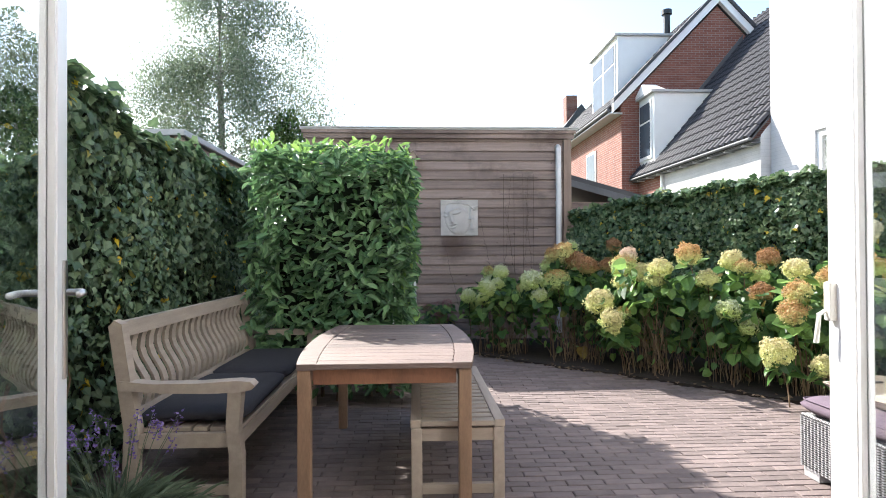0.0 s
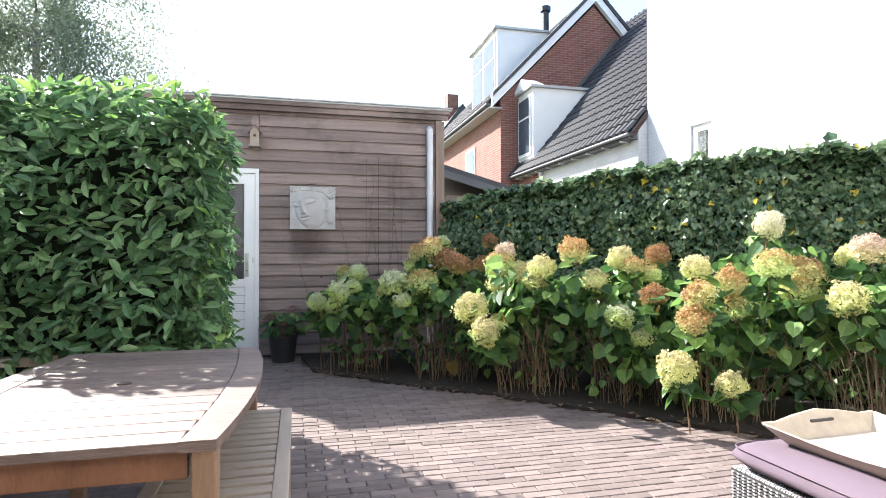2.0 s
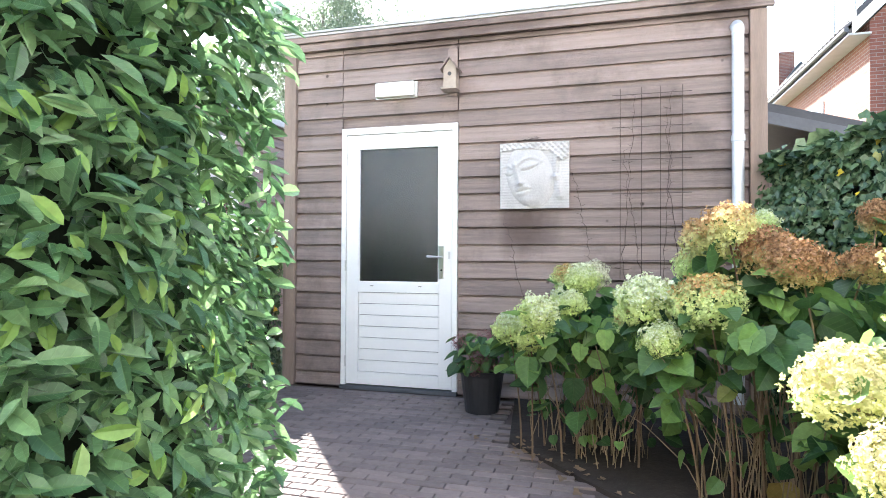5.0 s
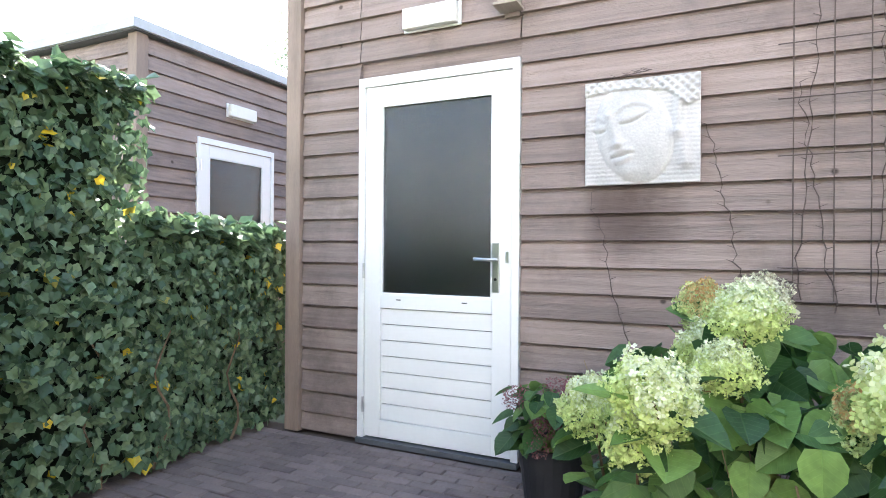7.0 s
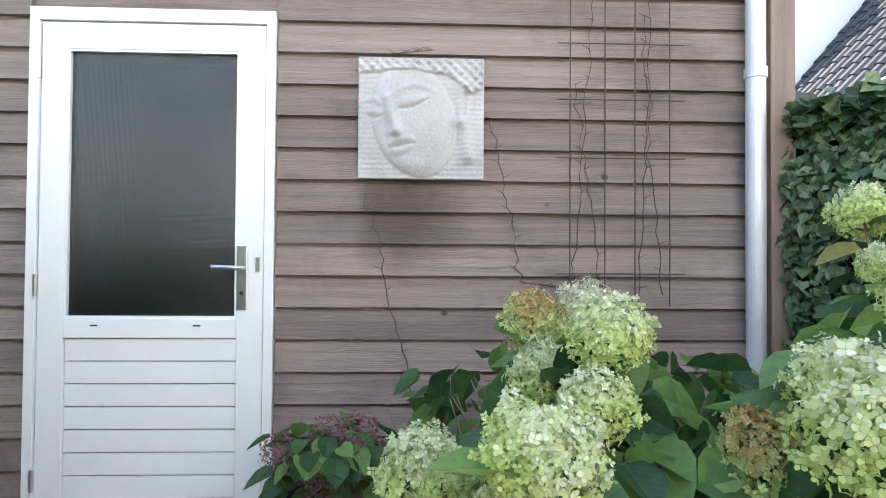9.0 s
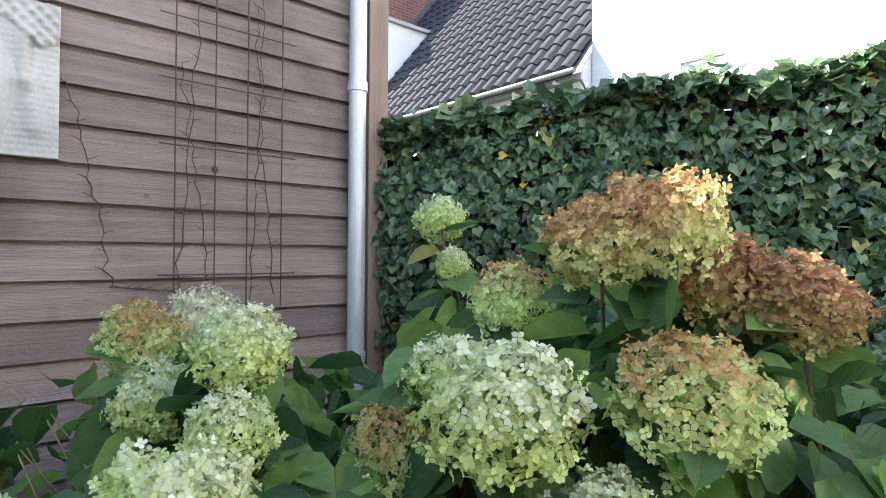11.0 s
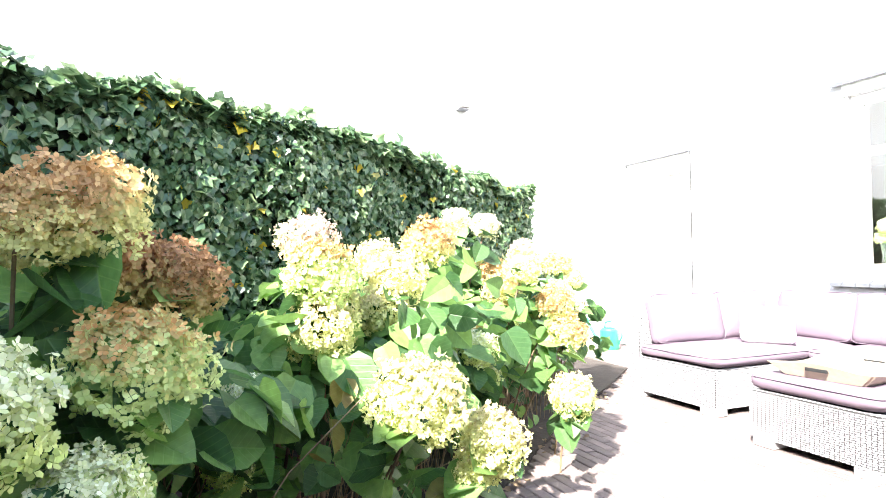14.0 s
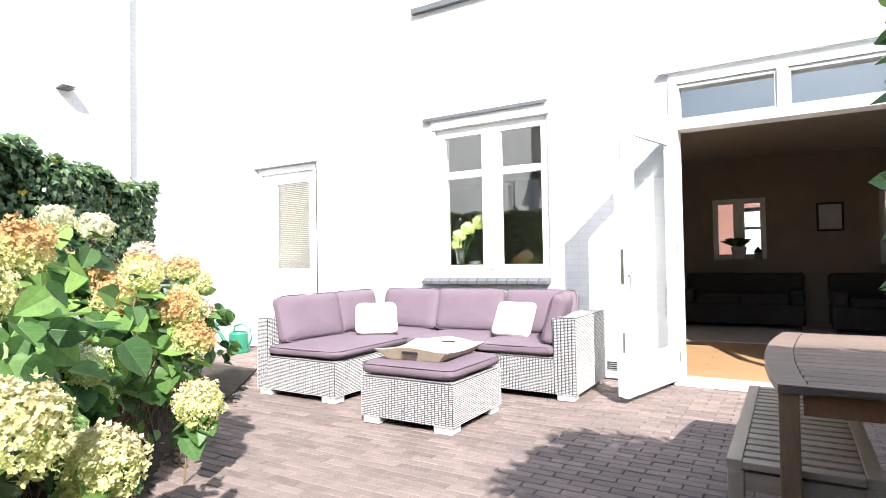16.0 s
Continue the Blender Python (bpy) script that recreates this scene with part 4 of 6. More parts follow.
for x0, x1, y0, y1, rot in ((0.0, 1.65, -4.6, -3.8, 0), (-2.1, -0.3, -4.4, -3.5, 0)):
    s = thing("sofa", "dark charcoal upholstered living room sofa", "sofa", "living room sofas")
    part("base", B().box(x0, x1, y0, y1, 0.12, 0.42, bevel=0.03), DARK_SOFA, s)
    part("backrest", B().box(x0, x1, y0, y0 + 0.22, 0.42, 0.86, bevel=0.05), DARK_SOFA, s)
    for xa in (x0, x1 - 0.18):
        part("armrest", B().box(xa, xa + 0.18, y0 + 0.22, y1, 0.42, 0.62, bevel=0.04), DARK_SOFA, s)
    for xa in (x0 + 0.2, (x0 + x1) / 2):
        part("seat_cushion", B().box(xa, xa + (x1 - x0) / 2 - 0.21, y0 + 0.23, y1 - 0.01, 0.42, 0.54, bevel=0.03), DARK_SOFA, s)
    for xa in (x0 + 0.05, x1 - 0.1):
        for ya in (y0 + 0.05, y1 - 0.1):
            part("foot", B().box(xa, xa + 0.05, ya, ya + 0.05, 0.06, 0.12), BLACK, s)
pc = thing("picture_frame", "framed pale picture on the living room wall", "picture")
part("frame", B().box(-0.56, -0.2, -5.0, -4.975, 1.5, 1.95, bevel=0.004), DARK_SOFA, pc)
part("mount", B().box(-0.53, -0.23, -4.975, -4.972, 1.53, 1.92), PALE_FABRIC, pc)
ip = thing("potted_plant", "spiky green houseplant in a pale pot on the sill", "plant")
part("pot", B().lathe([(0.09, 0), (0.12, 0.2), (0.125, 0.21), (0.11, 0.21), (0.105, 0.18)], (0.9, -4.88, 1.078)), PALE_FABRIC, ip)
rs = np.random.RandomState(5)
a = rs.uniform(0, 2 * np.pi, 40)
d = np.stack([np.cos(a), np.sin(a), rs.uniform(0.3, 1.6, 40)], 1)
leaves("foliage", LONG_SHAPE, np.tile([[0.9, -4.88, 1.28]], (40, 1)) + rs.normal(0, 0.02, (40, 3)), np.stack([-d[:, 0], -d[:, 1], d[:, 2] * 0 + 1.0], 1), d, rs.uniform(0.15, 0.28, 40), HYD_LEAF, ip, rs, 0.15)
ln = thing("lantern", "small dark metal lantern on the window sill", "lantern")
part("cage", B().box(0.57, 0.67, -4.9, -4.8, 1.078, 1.2, bevel=0.004), BLACK, ln)
part("cap", B().lathe([(0.07, 0), (0.02, 0.06), (0.015, 0.08)], (0.62, -4.85, 1.2), 8), BLACK, ln)

# kitchen behind the garden window
vz = thing("flower_vase", "clear glass vase with pale green hydrangea blooms", "vase")
part("vase", B().lathe([(0.05, 0), (0.04, 0.12), (0.06, 0.25), (0.055, 0.25), (0.035, 0.12), (0.04, 0.02)], (3.4, 0.12, 1.03), 20), GLASS, vz)
structure("inner_sill", B().box(2.0, 3.7, -0.08, 0.24, 0.99, 1.03), WHITE, "white window sill inside the kitchen", "trim")
tl = thing("table_lamp", "small pale table lamp on the kitchen sill", "lamp")
part("shade", B().lathe([(0.09, 0), (0.06, 0.16)], (2.3, 0.05, 1.26), 16), PALE_FABRIC, tl)
part("stand", B().lathe([(0.05, 0), (0.012, 0.02), (0.012, 0.25)], (2.3, 0.05, 1.03), 12), WHITE, tl)
bl = thing("roller_blind", "white rolled-up blind inside the kitchen window", "blind")
part("cassette", B().box(2.25, 3.53, 0.1, 0.17, 2.07, 2.15, bevel=0.01), WHITE, bl)
bw = thing("glass_bowl", "round clear glass bowl on the kitchen sill", "bowl")
part("bowl", B().lathe([(0.03, 0), (0.075, 0.05), (0.06, 0.1), (0.055, 0.1), (0.068, 0.05), (0.028, 0.01)], (3.2, 0.14, 1.031), 20), GLASS, bw)

# house across the street, seen through the front window
oh = thing("house_opposite", "red brick row house across the street", "house")
part("wall", cut(None, (-8, 12, -0.07, 7), [(-0.2, 1.9, 0.9, 2.9), (3.4, 5.0, 0.9, 2.9), (-4.5, -2.5, 0.9, 2.9)], "x", (-18.3, -18)), RED_BRICK, oh)
# added dark sheet, paints the unlit rooms behind the window openings
part("house_shade_sheet", B().box(-8, 12, -18.6, -18.5, 0, 7), DARK_ROOM, oh)
for a, b in ((-0.2, 1.9), (3.4, 5.0), (-4.5, -2.5)):
    part("window", cut(None, (a, b, 0.9, 2.9), [(a + 0.15, (a + b) / 2 - 0.05, 1.05, 2.1), ((a + b) / 2 + 0.05, b - 0.15, 1.05, 2.1), (a + 0.15, b - 0.15, 2.2, 2.75)], "x", (-18.1, -18.02)), WHITE, oh)
part("roof", B().prism([(-18, 7), (-22, 11), (-26, 7)], "x", -8, 12), TILE_EDGE, oh)
# ---- neighbouring houses ----


def tiled_slope(name, parent, x0, z0, slope, run, y0, y1, flip=1):
    """Roof of pantiles that rises along +x; each tile a curved strip, joined."""
    vs, fs = [], []
    L = math.hypot(1, slope)
    ux, uz = 1 / L, slope / L
    nx, nz = -slope / L, 1 / L
    length = run * L
    rows, cols = int(length / 0.34), int((y1 - y0) / 0.24)
    prof = [(0.0, 0.0), (0.05, 0.05), (0.10, 0.065), (0.15, 0.045), (0.19, 0.0), (0.235, -0.02)]
    for r in range(rows + 1):
        for c in range(cols):
            k = len(vs)
            for s0, lift in ((r * 0.34, 0.03), (min(length, r * 0.34 + 0.36), 0.0)):
                for v, hgt in prof:
                    q = hgt + lift
                    vs.append((x0 + ux * s0 + nx * q, y0 + c * 0.24 + v, z0 + uz * s0 + nz * q))
            n = len(prof)
            fs += [(k + i, k + i + 1, k + n + i + 1, k + n + i) for i in range(n - 1)]
            fs.append(tuple(range(k, k + n))[::-1])
    return tagged(raw(name, vs, fs, TILE, parent), kind="stuff")


def dormer(parent, x0, x1, y0, y1, zb, zt, slope, panes, gable=0.0):
    """White roof dormer whose front looks towards -x; the cheeks run back into the roof."""
    d = part("dormer", B().prism([(x0, zb), (x0, zt), (x1, zt), (x1, zt - 0.05)], "y", y0, y1), WHITE, parent, "white painted roof dormer")
    part("dormer_roof", B().box(x0 - 0.12, x1, y0 - 0.1, y1 + 0.1, zt, zt + 0.07), GREY_TRIM, d)
    if gable:
        part("pediment", B().prism([(y0 - 0.1, zt + 0.07), (y1 + 0.1, zt + 0.07), ((y0 + y1) / 2, zt + gable)], "x", x0 - 0.12, x0 + 0.3), WHITE, d)
    wv = (y1 - y0 - 0.3) / panes
    for i in range(panes):
        a = y0 + 0.15 + i * wv
        part("window_frame", B().box(x0 - 0.04, x0 - 0.005, a, a + wv, zb + 0.2, zt - 0.15, bevel=0.01), WHITE, d)
        for za, zc in ((zb + 0.3, zb + 0.3 + (zt - zb - 0.5) * 0.62), (zb + 0.36 + (zt - zb - 0.5) * 0.62, zt - 0.22)):
            part("pane", B().box(x0 - 0.05, x0 - 0.042, a + 0.08, a + wv - 0.08, za, zc), DARK_PANE, d)
    return d


DARK_PANE = mat("dark_window_glass", (0.07, 0.09, 0.115), 0.2, 0.25, 2, 0.0, 10, spec=0.25)
low = thing("side_house", "white and brick house wing with dark pantile roof", "house")
part("wall", B().box(6.82, 7.1, 10.64, 15.2, -0.3, 3.55), WHITE_WALL, low, "white painted brick")
part("wall", B().box(6.84, 7.1, 15.2, 18.4, -0.3, 3.55), RED_BRICK, low, "red brick")
part("roof_deck", B().prism([(6.6, 3.45), (6.6, 3.5), (11.2, 8.98), (11.2, 8.9)], "y", 10.62, 18.4), TILE_EDGE, low)
tiled_slope("roof_tiles", low, 6.6, 3.53, 1.19, 4.6, 10.63, 18.4)
part("end_wall", B().prism([(6.83, 3.0), (6.83, 3.6), (11.1, 8.7), (11.1, 3.0)], "y", 10.625, 10.638), WHITE_WALL, low, "white painted brick")
part("gutter", B().tube([(6.55, 10.55, 3.5), (6.55, 18.45, 3.5)], 0.035, seg=10), DARK_TRIM, low)
for y in np.arange(10.9, 18.4, 0.7):
    part("gutter_bracket", B().box(6.6, 6.82, y, y + 0.03, 3.4, 3.44), ZINC, low)
part("downpipe", B().cyl((6.76, 15.15, 0.1), (6.76, 15.15, 3.45), 0.045), WHITE, low)
part("soffit", B().box(6.62, 6.82, 10.63, 18.4, 3.43, 3.45), DARK_TRIM, low)
part("window", B().box(6.79, 6.818, 12.2, 13.6, 1.2, 2.5, bevel=0.01), WHITE, low)
part("pane", B().box(6.78, 6.788, 12.3, 13.5, 1.3, 2.4), DARK_PANE, low)
NEAR = 0.858
low.location = (0.3 * (1 - NEAR), 0.8 * (1 - NEAR), 1.17 * (1 - NEAR))
low.scale = (NEAR, NEAR, NEAR)
dormer(low, 6.88, 8.6, 15.9, 17.1, 3.85, 5.95, 1.19, 1, 0.4)

nw = window_unit("window_5", 0, 0.43, 2.27, 3.11, 0, "small white window in the side wall", None, 0.06)
nw.matrix_basis = pose(6.185, 7.79, 0, 0, 0, 90 + 3.5)
# added dark sheet close behind the pane, for the unlit room
part("room_shade_sheet", B().box(0.0, 0.43, -0.25, -0.24, 2.22, 3.16), DARK_ROOM, nw)

tall = thing("brick_house", "red brick house with dark roof and white bargeboards", "house")
part("wall", B().box(6.3, 6.6, 17.0, 28.0, -0.3, 5.85), RED_BRICK, tall, "red brick side wall")
gb = B().prism([(6.3, -0.3), (6.3, 5.85), (9.4, 9.0), (12.5, 5.85), (12.5, -0.3)], "y", 17.02, 17.3)
part("gable_wall", gb, RED_BRICK, tall, "red brick gable")
for (xa, za), (xb, zb) in (((6.0, 5.6), (9.4, 9.1)), ((12.8, 5.6), (9.4, 9.1))):
    part("bargeboard", B().prism([(xa, za), (xb, zb), (xb, zb + 0.28), (xa, za + 0.28)], "y", 16.86, 17.0), WHITE, tall)
    part("verge_tiles", B().prism([(xa, za + 0.29), (xb, zb + 0.29), (xb, zb + 0.42), (xa, za + 0.42)], "y", 16.8, 17.1), TILE_EDGE, tall)
part("roof_deck", B().prism([(5.95, 5.7), (9.4, 9.3), (12.85, 5.7), (12.85, 5.6), (9.4, 9.15), (5.95, 5.6)], "y", 17.1, 28.0), TILE_EDGE, tall)
tiled_slope("roof_tiles", tall, 5.9, 5.72, 1.045, 3.5, 17.1, 28.0)
part("gutter", B().tube([(5.86, 16.9, 5.68), (5.86, 28, 5.68)], 0.05, seg=10), DARK_TRIM, tall)
part("soffit", B().box(5.9, 6.3, 16.9, 28, 5.56, 5.6), GREY_TRIM, tall)
part("flashing", B().prism([(8.0, 5.1), (10.2, 7.75), (10.2, 8.1), (8.0, 5.45)], "y", 16.99, 17.015), DARK_TRIM, tall)
tall.location, tall.scale = low.location, low.scale
dormer(tall, 6.55, 8.5, 18.0, 20.7, 6.15, 8.4, 1.0, 2)
for y in (19.5, 23.5):
    f = part("window", B().box(6.26, 6.298, y, y + 1.1, 3.2, 4.9, bevel=0.01), WHITE, tall)
    part("pane", B().box(6.25, 6.258, y + 0.1, y + 1.0, 3.3, 4.8), DARK_PANE, f)
part("flue", B().cyl((8.35, 18.3, 8.0), (8.35, 18.3, 9.3), 0.11).cyl((8.35, 18.3, 9.25), (8.35, 18.3, 9.4), 0.17), BLACK, tall)

far = thing("far_house", "distant dark-roofed house with a brick chimney", "house")
part("wall", B().box(7.2, 11, 31, 40, 0, 6.4), RED_BRICK, far)
part("roof", B().prism([(6.6, 6.3), (9.0, 9.4), (11.5, 6.3)], "y", 30.5, 40), TILE_EDGE, far)
part("chimney", B().box(8.3, 8.9, 31, 31.7, 8.0, 10.0), RED_BRICK, far)

lean = thing("lean_to", "low outbuilding with a dark sloping roof behind the hedge", "outbuilding")
lean.location.z = -0.07
part("wall", B().box(2.7, 3.7, 9.6, 11.5, 0, 2.2), CLAD, lean)
part("roof", B().prism([(2.45, 2.62), (2.45, 2.7), (3.95, 2.28), (3.95, 2.2)], "y", 9.4, 11.7), TILE_EDGE, lean)
part("fascia", B().prism([(2.45, 2.5), (2.45, 2.615), (3.95, 2.195), (3.95, 2.08)], "y", 9.38, 9.42), DARK_TRIM, lean)

wl = thing("wall_spotlight", "small white wedge-shaped wall spotlight", "lamp")
part("housing", B().prism([(0, -0.04), (0, 0.06), (-0.22, 0.02), (-0.22, -0.01)], "y", -0.1, 0.1), OPAL, wl)
part("lens", B().box(-0.2, -0.02, -0.09, 0.09, -0.046, -0.04), DARK_TRIM, wl)
wl.matrix_basis = pose(6.46, 2.88, 2.97)
wl.scale = (0.7, 0.7, 0.7)

vt = thing("wall_vent", "small dark grated vent at the foot of the wall", "vent")
part("vent_frame", B().box(1.57, 1.75, YW, YW + 0.012, 0.08, 0.17, bevel=0.002), GREY_TRIM, vt)
for i in range(4):
    part("slat", B().box(1.58, 1.74, YW + 0.012, YW + 0.018, 0.09 + i * 0.019, 0.1 + i * 0.019), BLACK, vt)

# ---- hedges ----


def sample_face(rs, n, o, u, v, nrm, depth):
    a, b = rs.uniform(0, 1, n), rs.uniform(0, 1, n)
    p = np.array(o) + a[:, None] * np.array(u) + b[:, None] * np.array(v)
    bulge = np.array([fbm(*(q * 1.7)) for q in p]) * depth
    p += np.array(nrm) * (bulge - rs.exponential(depth * 0.5, n))[:, None]
    return p, np.tile(np.array(nrm, float), (n, 1))


def ivy_hedge(name, a, b, top, n, seed, label, material, side=1, thick=0.3):
    """Ivy grown over a fence from a to b (plan), its face on the garden side. top(s): height at distance s."""
    rs = np.random.RandomState(seed)
    h = thing(name, label, "hedge")
    a, b = np.array(a, float), np.array(b, float)
    d = (b - a)
    ln_ = np.linalg.norm(d)
    d /= ln_
    nr = np.array([-d[1], d[0]]) * side
    s = rs.uniform(0, ln_, n)
    tops = np.array([top(x) + 0.13 * fbm(x * 1.3, seed) + 0.08 * fbm(x * 5, seed + 3) for x in s])
    z = rs.uniform(0.02, 1, n) ** 0.9 * tops
    bul = np.array([fbm(x * 1.1, y * 1.1, seed) for x, y in zip(s, z)]) * 0.10
    off = bul - rs.exponential(0.035, n)
    rim = np.clip((z - tops + 0.12) / 0.12, 0, 1)
    off -= rim ** 2 * rs.uniform(0, 0.22, n)
    p = np.concatenate([a + s[:, None] * d + off[:, None] * nr, z[:, None]], 1)
    nn = np.tile([nr[0], nr[1], 0.35], (n, 1)) + rim[:, None] * np.array([0, 0, 0.9])
    leaves("foliage", IVY_SHAPE, p, nn, np.tile([0.0, 0.0, -1.0], (n, 1)), rs.uniform(0.026, 0.062, n), material, h, rs, 0.55)
    m = int(n * 0.22)
    s = rs.uniform(0, ln_, m)
    tops = np.array([top(x) + 0.13 * fbm(x * 1.3, seed) + 0.08 * fbm(x * 5, seed + 3) for x in s])
    off = -rs.uniform(0, thick, m)
    p = np.concatenate([a + s[:, None] * d + off[:, None] * nr, (tops + rs.normal(0, 0.03, m))[:, None]], 1)
    leaves("top_foliage", IVY_SHAPE, p, np.tile([nr[0] * 0.4, nr[1] * 0.4, 1.0], (m, 1)), np.tile([nr[0], nr[1], -0.2], (m, 1)), rs.uniform(0.05, 0.09, m), material, h, rs, 0.6)
    # added dark filler blocks, so gaps between the ivy leaves read as shade
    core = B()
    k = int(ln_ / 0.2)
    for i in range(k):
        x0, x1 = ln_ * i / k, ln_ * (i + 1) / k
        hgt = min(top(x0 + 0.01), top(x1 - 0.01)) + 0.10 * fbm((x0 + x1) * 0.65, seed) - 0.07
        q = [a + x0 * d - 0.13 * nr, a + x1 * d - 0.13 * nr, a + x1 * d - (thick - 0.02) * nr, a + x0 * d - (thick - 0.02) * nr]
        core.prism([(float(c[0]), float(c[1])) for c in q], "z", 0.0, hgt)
    part("shade_core", core, CORE, h)
    for i in range(14):
        s0 = rs.uniform(0.2, ln_ - 0.2)
        pt = []
        for j in range(8):
            q = a + (s0 + 0.05 * math.sin(j * 1.3 + i)) * d + 0.01 * nr
            pt.append((q[0], q[1], 0.02 + j * 0.1))
        part("woody_stem", B().tube(pt, 0.010, 0.004, 5), TWIG, h)
    return h


def top_left(s):
    return (2.10 if s < 2.2 else 2.10 - min(0.13, (s - 2.2) * 0.4)) if s < 6.22 else 1.24


def top_right(s):
    marks = [(0.0, 1.75), (0.5, 1.81), (1.5, 1.89), (2.6, 1.97), (3.8, 1.97), (4.9, 1.94), (5.2, 1.89), (9.0, 1.83)]
    return float(np.interp(s, [m[0] for m in marks], [m[1] for m in marks]))



ivy_hedge("ivy_hedge", (-1.72, 0.62), (-1.72, 7.95), top_left, 22000, 21, "dense dark green ivy hedge with few yellow leaves", IVY, side=-1)
ivy_hedge("ivy_hedge", (2.12, 7.74), (5.82, 2.27), top_right, 27000, 22, "clipped ivy hedge, glossy green with yellow leaves", IVY_SUN, side=-1)


def laurel(x0, x1, y0, y1, z1):
    rs = np.random.RandomState(31)
    h = thing("laurel_hedge", "clipped cherry laurel hedge with bright young tips", "hedge")
    ps, ns = [], []
    for o, u, v, nr, n in (((x0, y0, 0.12), (x1 - x0, 0, 0), (0, 0, z1 - 0.12), (0, -1, 0), 2100), ((x1, y0, 0.12), (0, y1 - y0, 0), (0, 0, z1 - 0.12), (1, 0, 0), 2300),
                           ((x0, y0, z1), (x1 - x0, 0, 0), (0, y1 - y0, 0), (0, 0, 1), 1100), ((x0, y1, 0.12), (x1 - x0, 0, 0), (0, 0, z1 - 0.12), (0, 1, 0), 700),
                           ((x0, y0, 0.12), (0, y1 - y0, 0), (0, 0, z1 - 0.12), (-1, 0, 0), 500)):
        p, q = sample_face(rs, n, o, u, v, nr, 0.11)
        ps.append(p)
        ns.append(q)
    p, q = np.concatenate(ps), np.concatenate(ns)
    k = len(p)
    leaves("foliage", LONG_SHAPE, p, q * 0.75 + np.array([0, 0, 0.8]), q * 0.9 + rs.normal(0, 0.65, (k, 3)) + np.tile([0.0, 0.0, 0.3], (k, 1)), rs.uniform(0.065, 0.125, k), LAUREL, h, rs, 0.5)
    n = 330
    p = np.stack([rs.uniform(x0, x1, n), rs.uniform(y0 - 0.03, y1, n), z1 + rs.uniform(0, 0.09, n)], 1)
    leaves("young_growth", LONG_SHAPE, p, np.tile([0.0, -0.6, 0.6], (n, 1)), np.tile([0.0, 0.0, 1.0], (n, 1)), rs.uniform(0.06, 0.12, n), LAUREL_NEW, h, rs, 0.45)
    p, q = sample_face(rs, 130, (x1 - 0.02, y0, 0.3), (0, (y1 - y0) * 0.7, 0), (0, 0, z1 - 0.3), (1, 0, 0), 0.1)
    leaves("side_growth", LONG_SHAPE, p + q * 0.06, q, q * 0.6 + np.array([0, 0, 0.6]), rs.uniform(0.06, 0.11, 130), LAUREL_NEW, h, rs, 0.45)
    # added dark filler box that paints the shade behind the laurel leaves
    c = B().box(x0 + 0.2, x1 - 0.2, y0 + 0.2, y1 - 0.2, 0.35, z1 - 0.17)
    part("shade_core", c, CORE, h)
    for i in range(12):
        x, y = rs.uniform(x0 + 0.2, x1 - 0.15), rs.uniform(y0 + 0.15, y1 - 0.15)
        part("trunk", B().tube([(x, y, 0), (x + rs.normal(0, 0.03), y, 0.35), (x + rs.normal(0, 0.08), y + rs.normal(0, 0.08), 0.9)], 0.018, 0.01, 6), TWIG, h)


laurel(-1.37, -0.10, 4.2, 5.18, 2.03)

# ---- trees beyond ----


def tree(name, x, y, height, spread, n, size, material, seed, label, droop=0.0, trunk=0.13, low=0.3):
    rs = np.random.RandomState(seed)
    t = thing(name, label, "tree")
    pts = [(x + 0.1 * math.sin(i), y + 0.1 * math.cos(i * 1.3), height * i / 7 * 0.95) for i in range(8)]
    part("trunk", B().tube(pts, trunk, 0.02, 9), BARK, t, smooth=True)
    pos, tips = [], []
    for i in range(38):
        f = rs.uniform(low, 0.96)
        a = rs.uniform(0, 2 * np.pi)
        reach = spread * (1.05 - 0.75 * abs(f - 0.45)) * rs.uniform(0.55, 1.05) * (1.0 if f < 0.75 else 0.6)
        z0 = height * f
        arc = []
        for j in range(6):
            s = j / 5
            arc.append((x + math.cos(a) * reach * s, y + math.sin(a) * reach * s, z0 + reach * (0.75 * s - (0.55 + droop) * s * s)))
        part("limb", B().tube(arc, 0.035 * (1.1 - f) + 0.008, 0.004, 5), BARK, t)
        for j in range(n // 38):
            s = rs.uniform(0.25, 1.05)
            k = min(4, int(s * 5))
            p0, p1 = np.array(arc[k]), np.array(arc[min(5, k + 1)])
            q = p0 + (p1 - p0) * (s * 5 - k)
            hang = rs.exponential(0.35 + droop) * (0.6 if droop else 0.3)
            pos.append(q + rs.normal(0, 0.16 * spread / 2, 3) - np.array([0, 0, hang]))
    pos = np.array(pos)
    k = len(pos)
    leaves("crown", SMALL_SHAPE, pos, rs.normal(0, 1, (k, 3)), np.tile([0, 0, -1.0], (k, 1)), rs.uniform(0.7, 1.3, k) * size, material, t, rs, 0.5)
    return t


tree("birch_tree", -5.4, 15.8, 11.5, 3.3, 95000, 0.06, TREE_LEAF, 41, "tall thin birch with airy drooping foliage", 0.5, 0.15, 0.25)
tree("garden_tree", -3.45, 15.2, 5.1, 1.3, 2200, 0.12, SHRUB_LEAF, 42, "small bushy tree behind the shed", 0.0, 0.07, 0.4)

# ---- hydrangeas ----


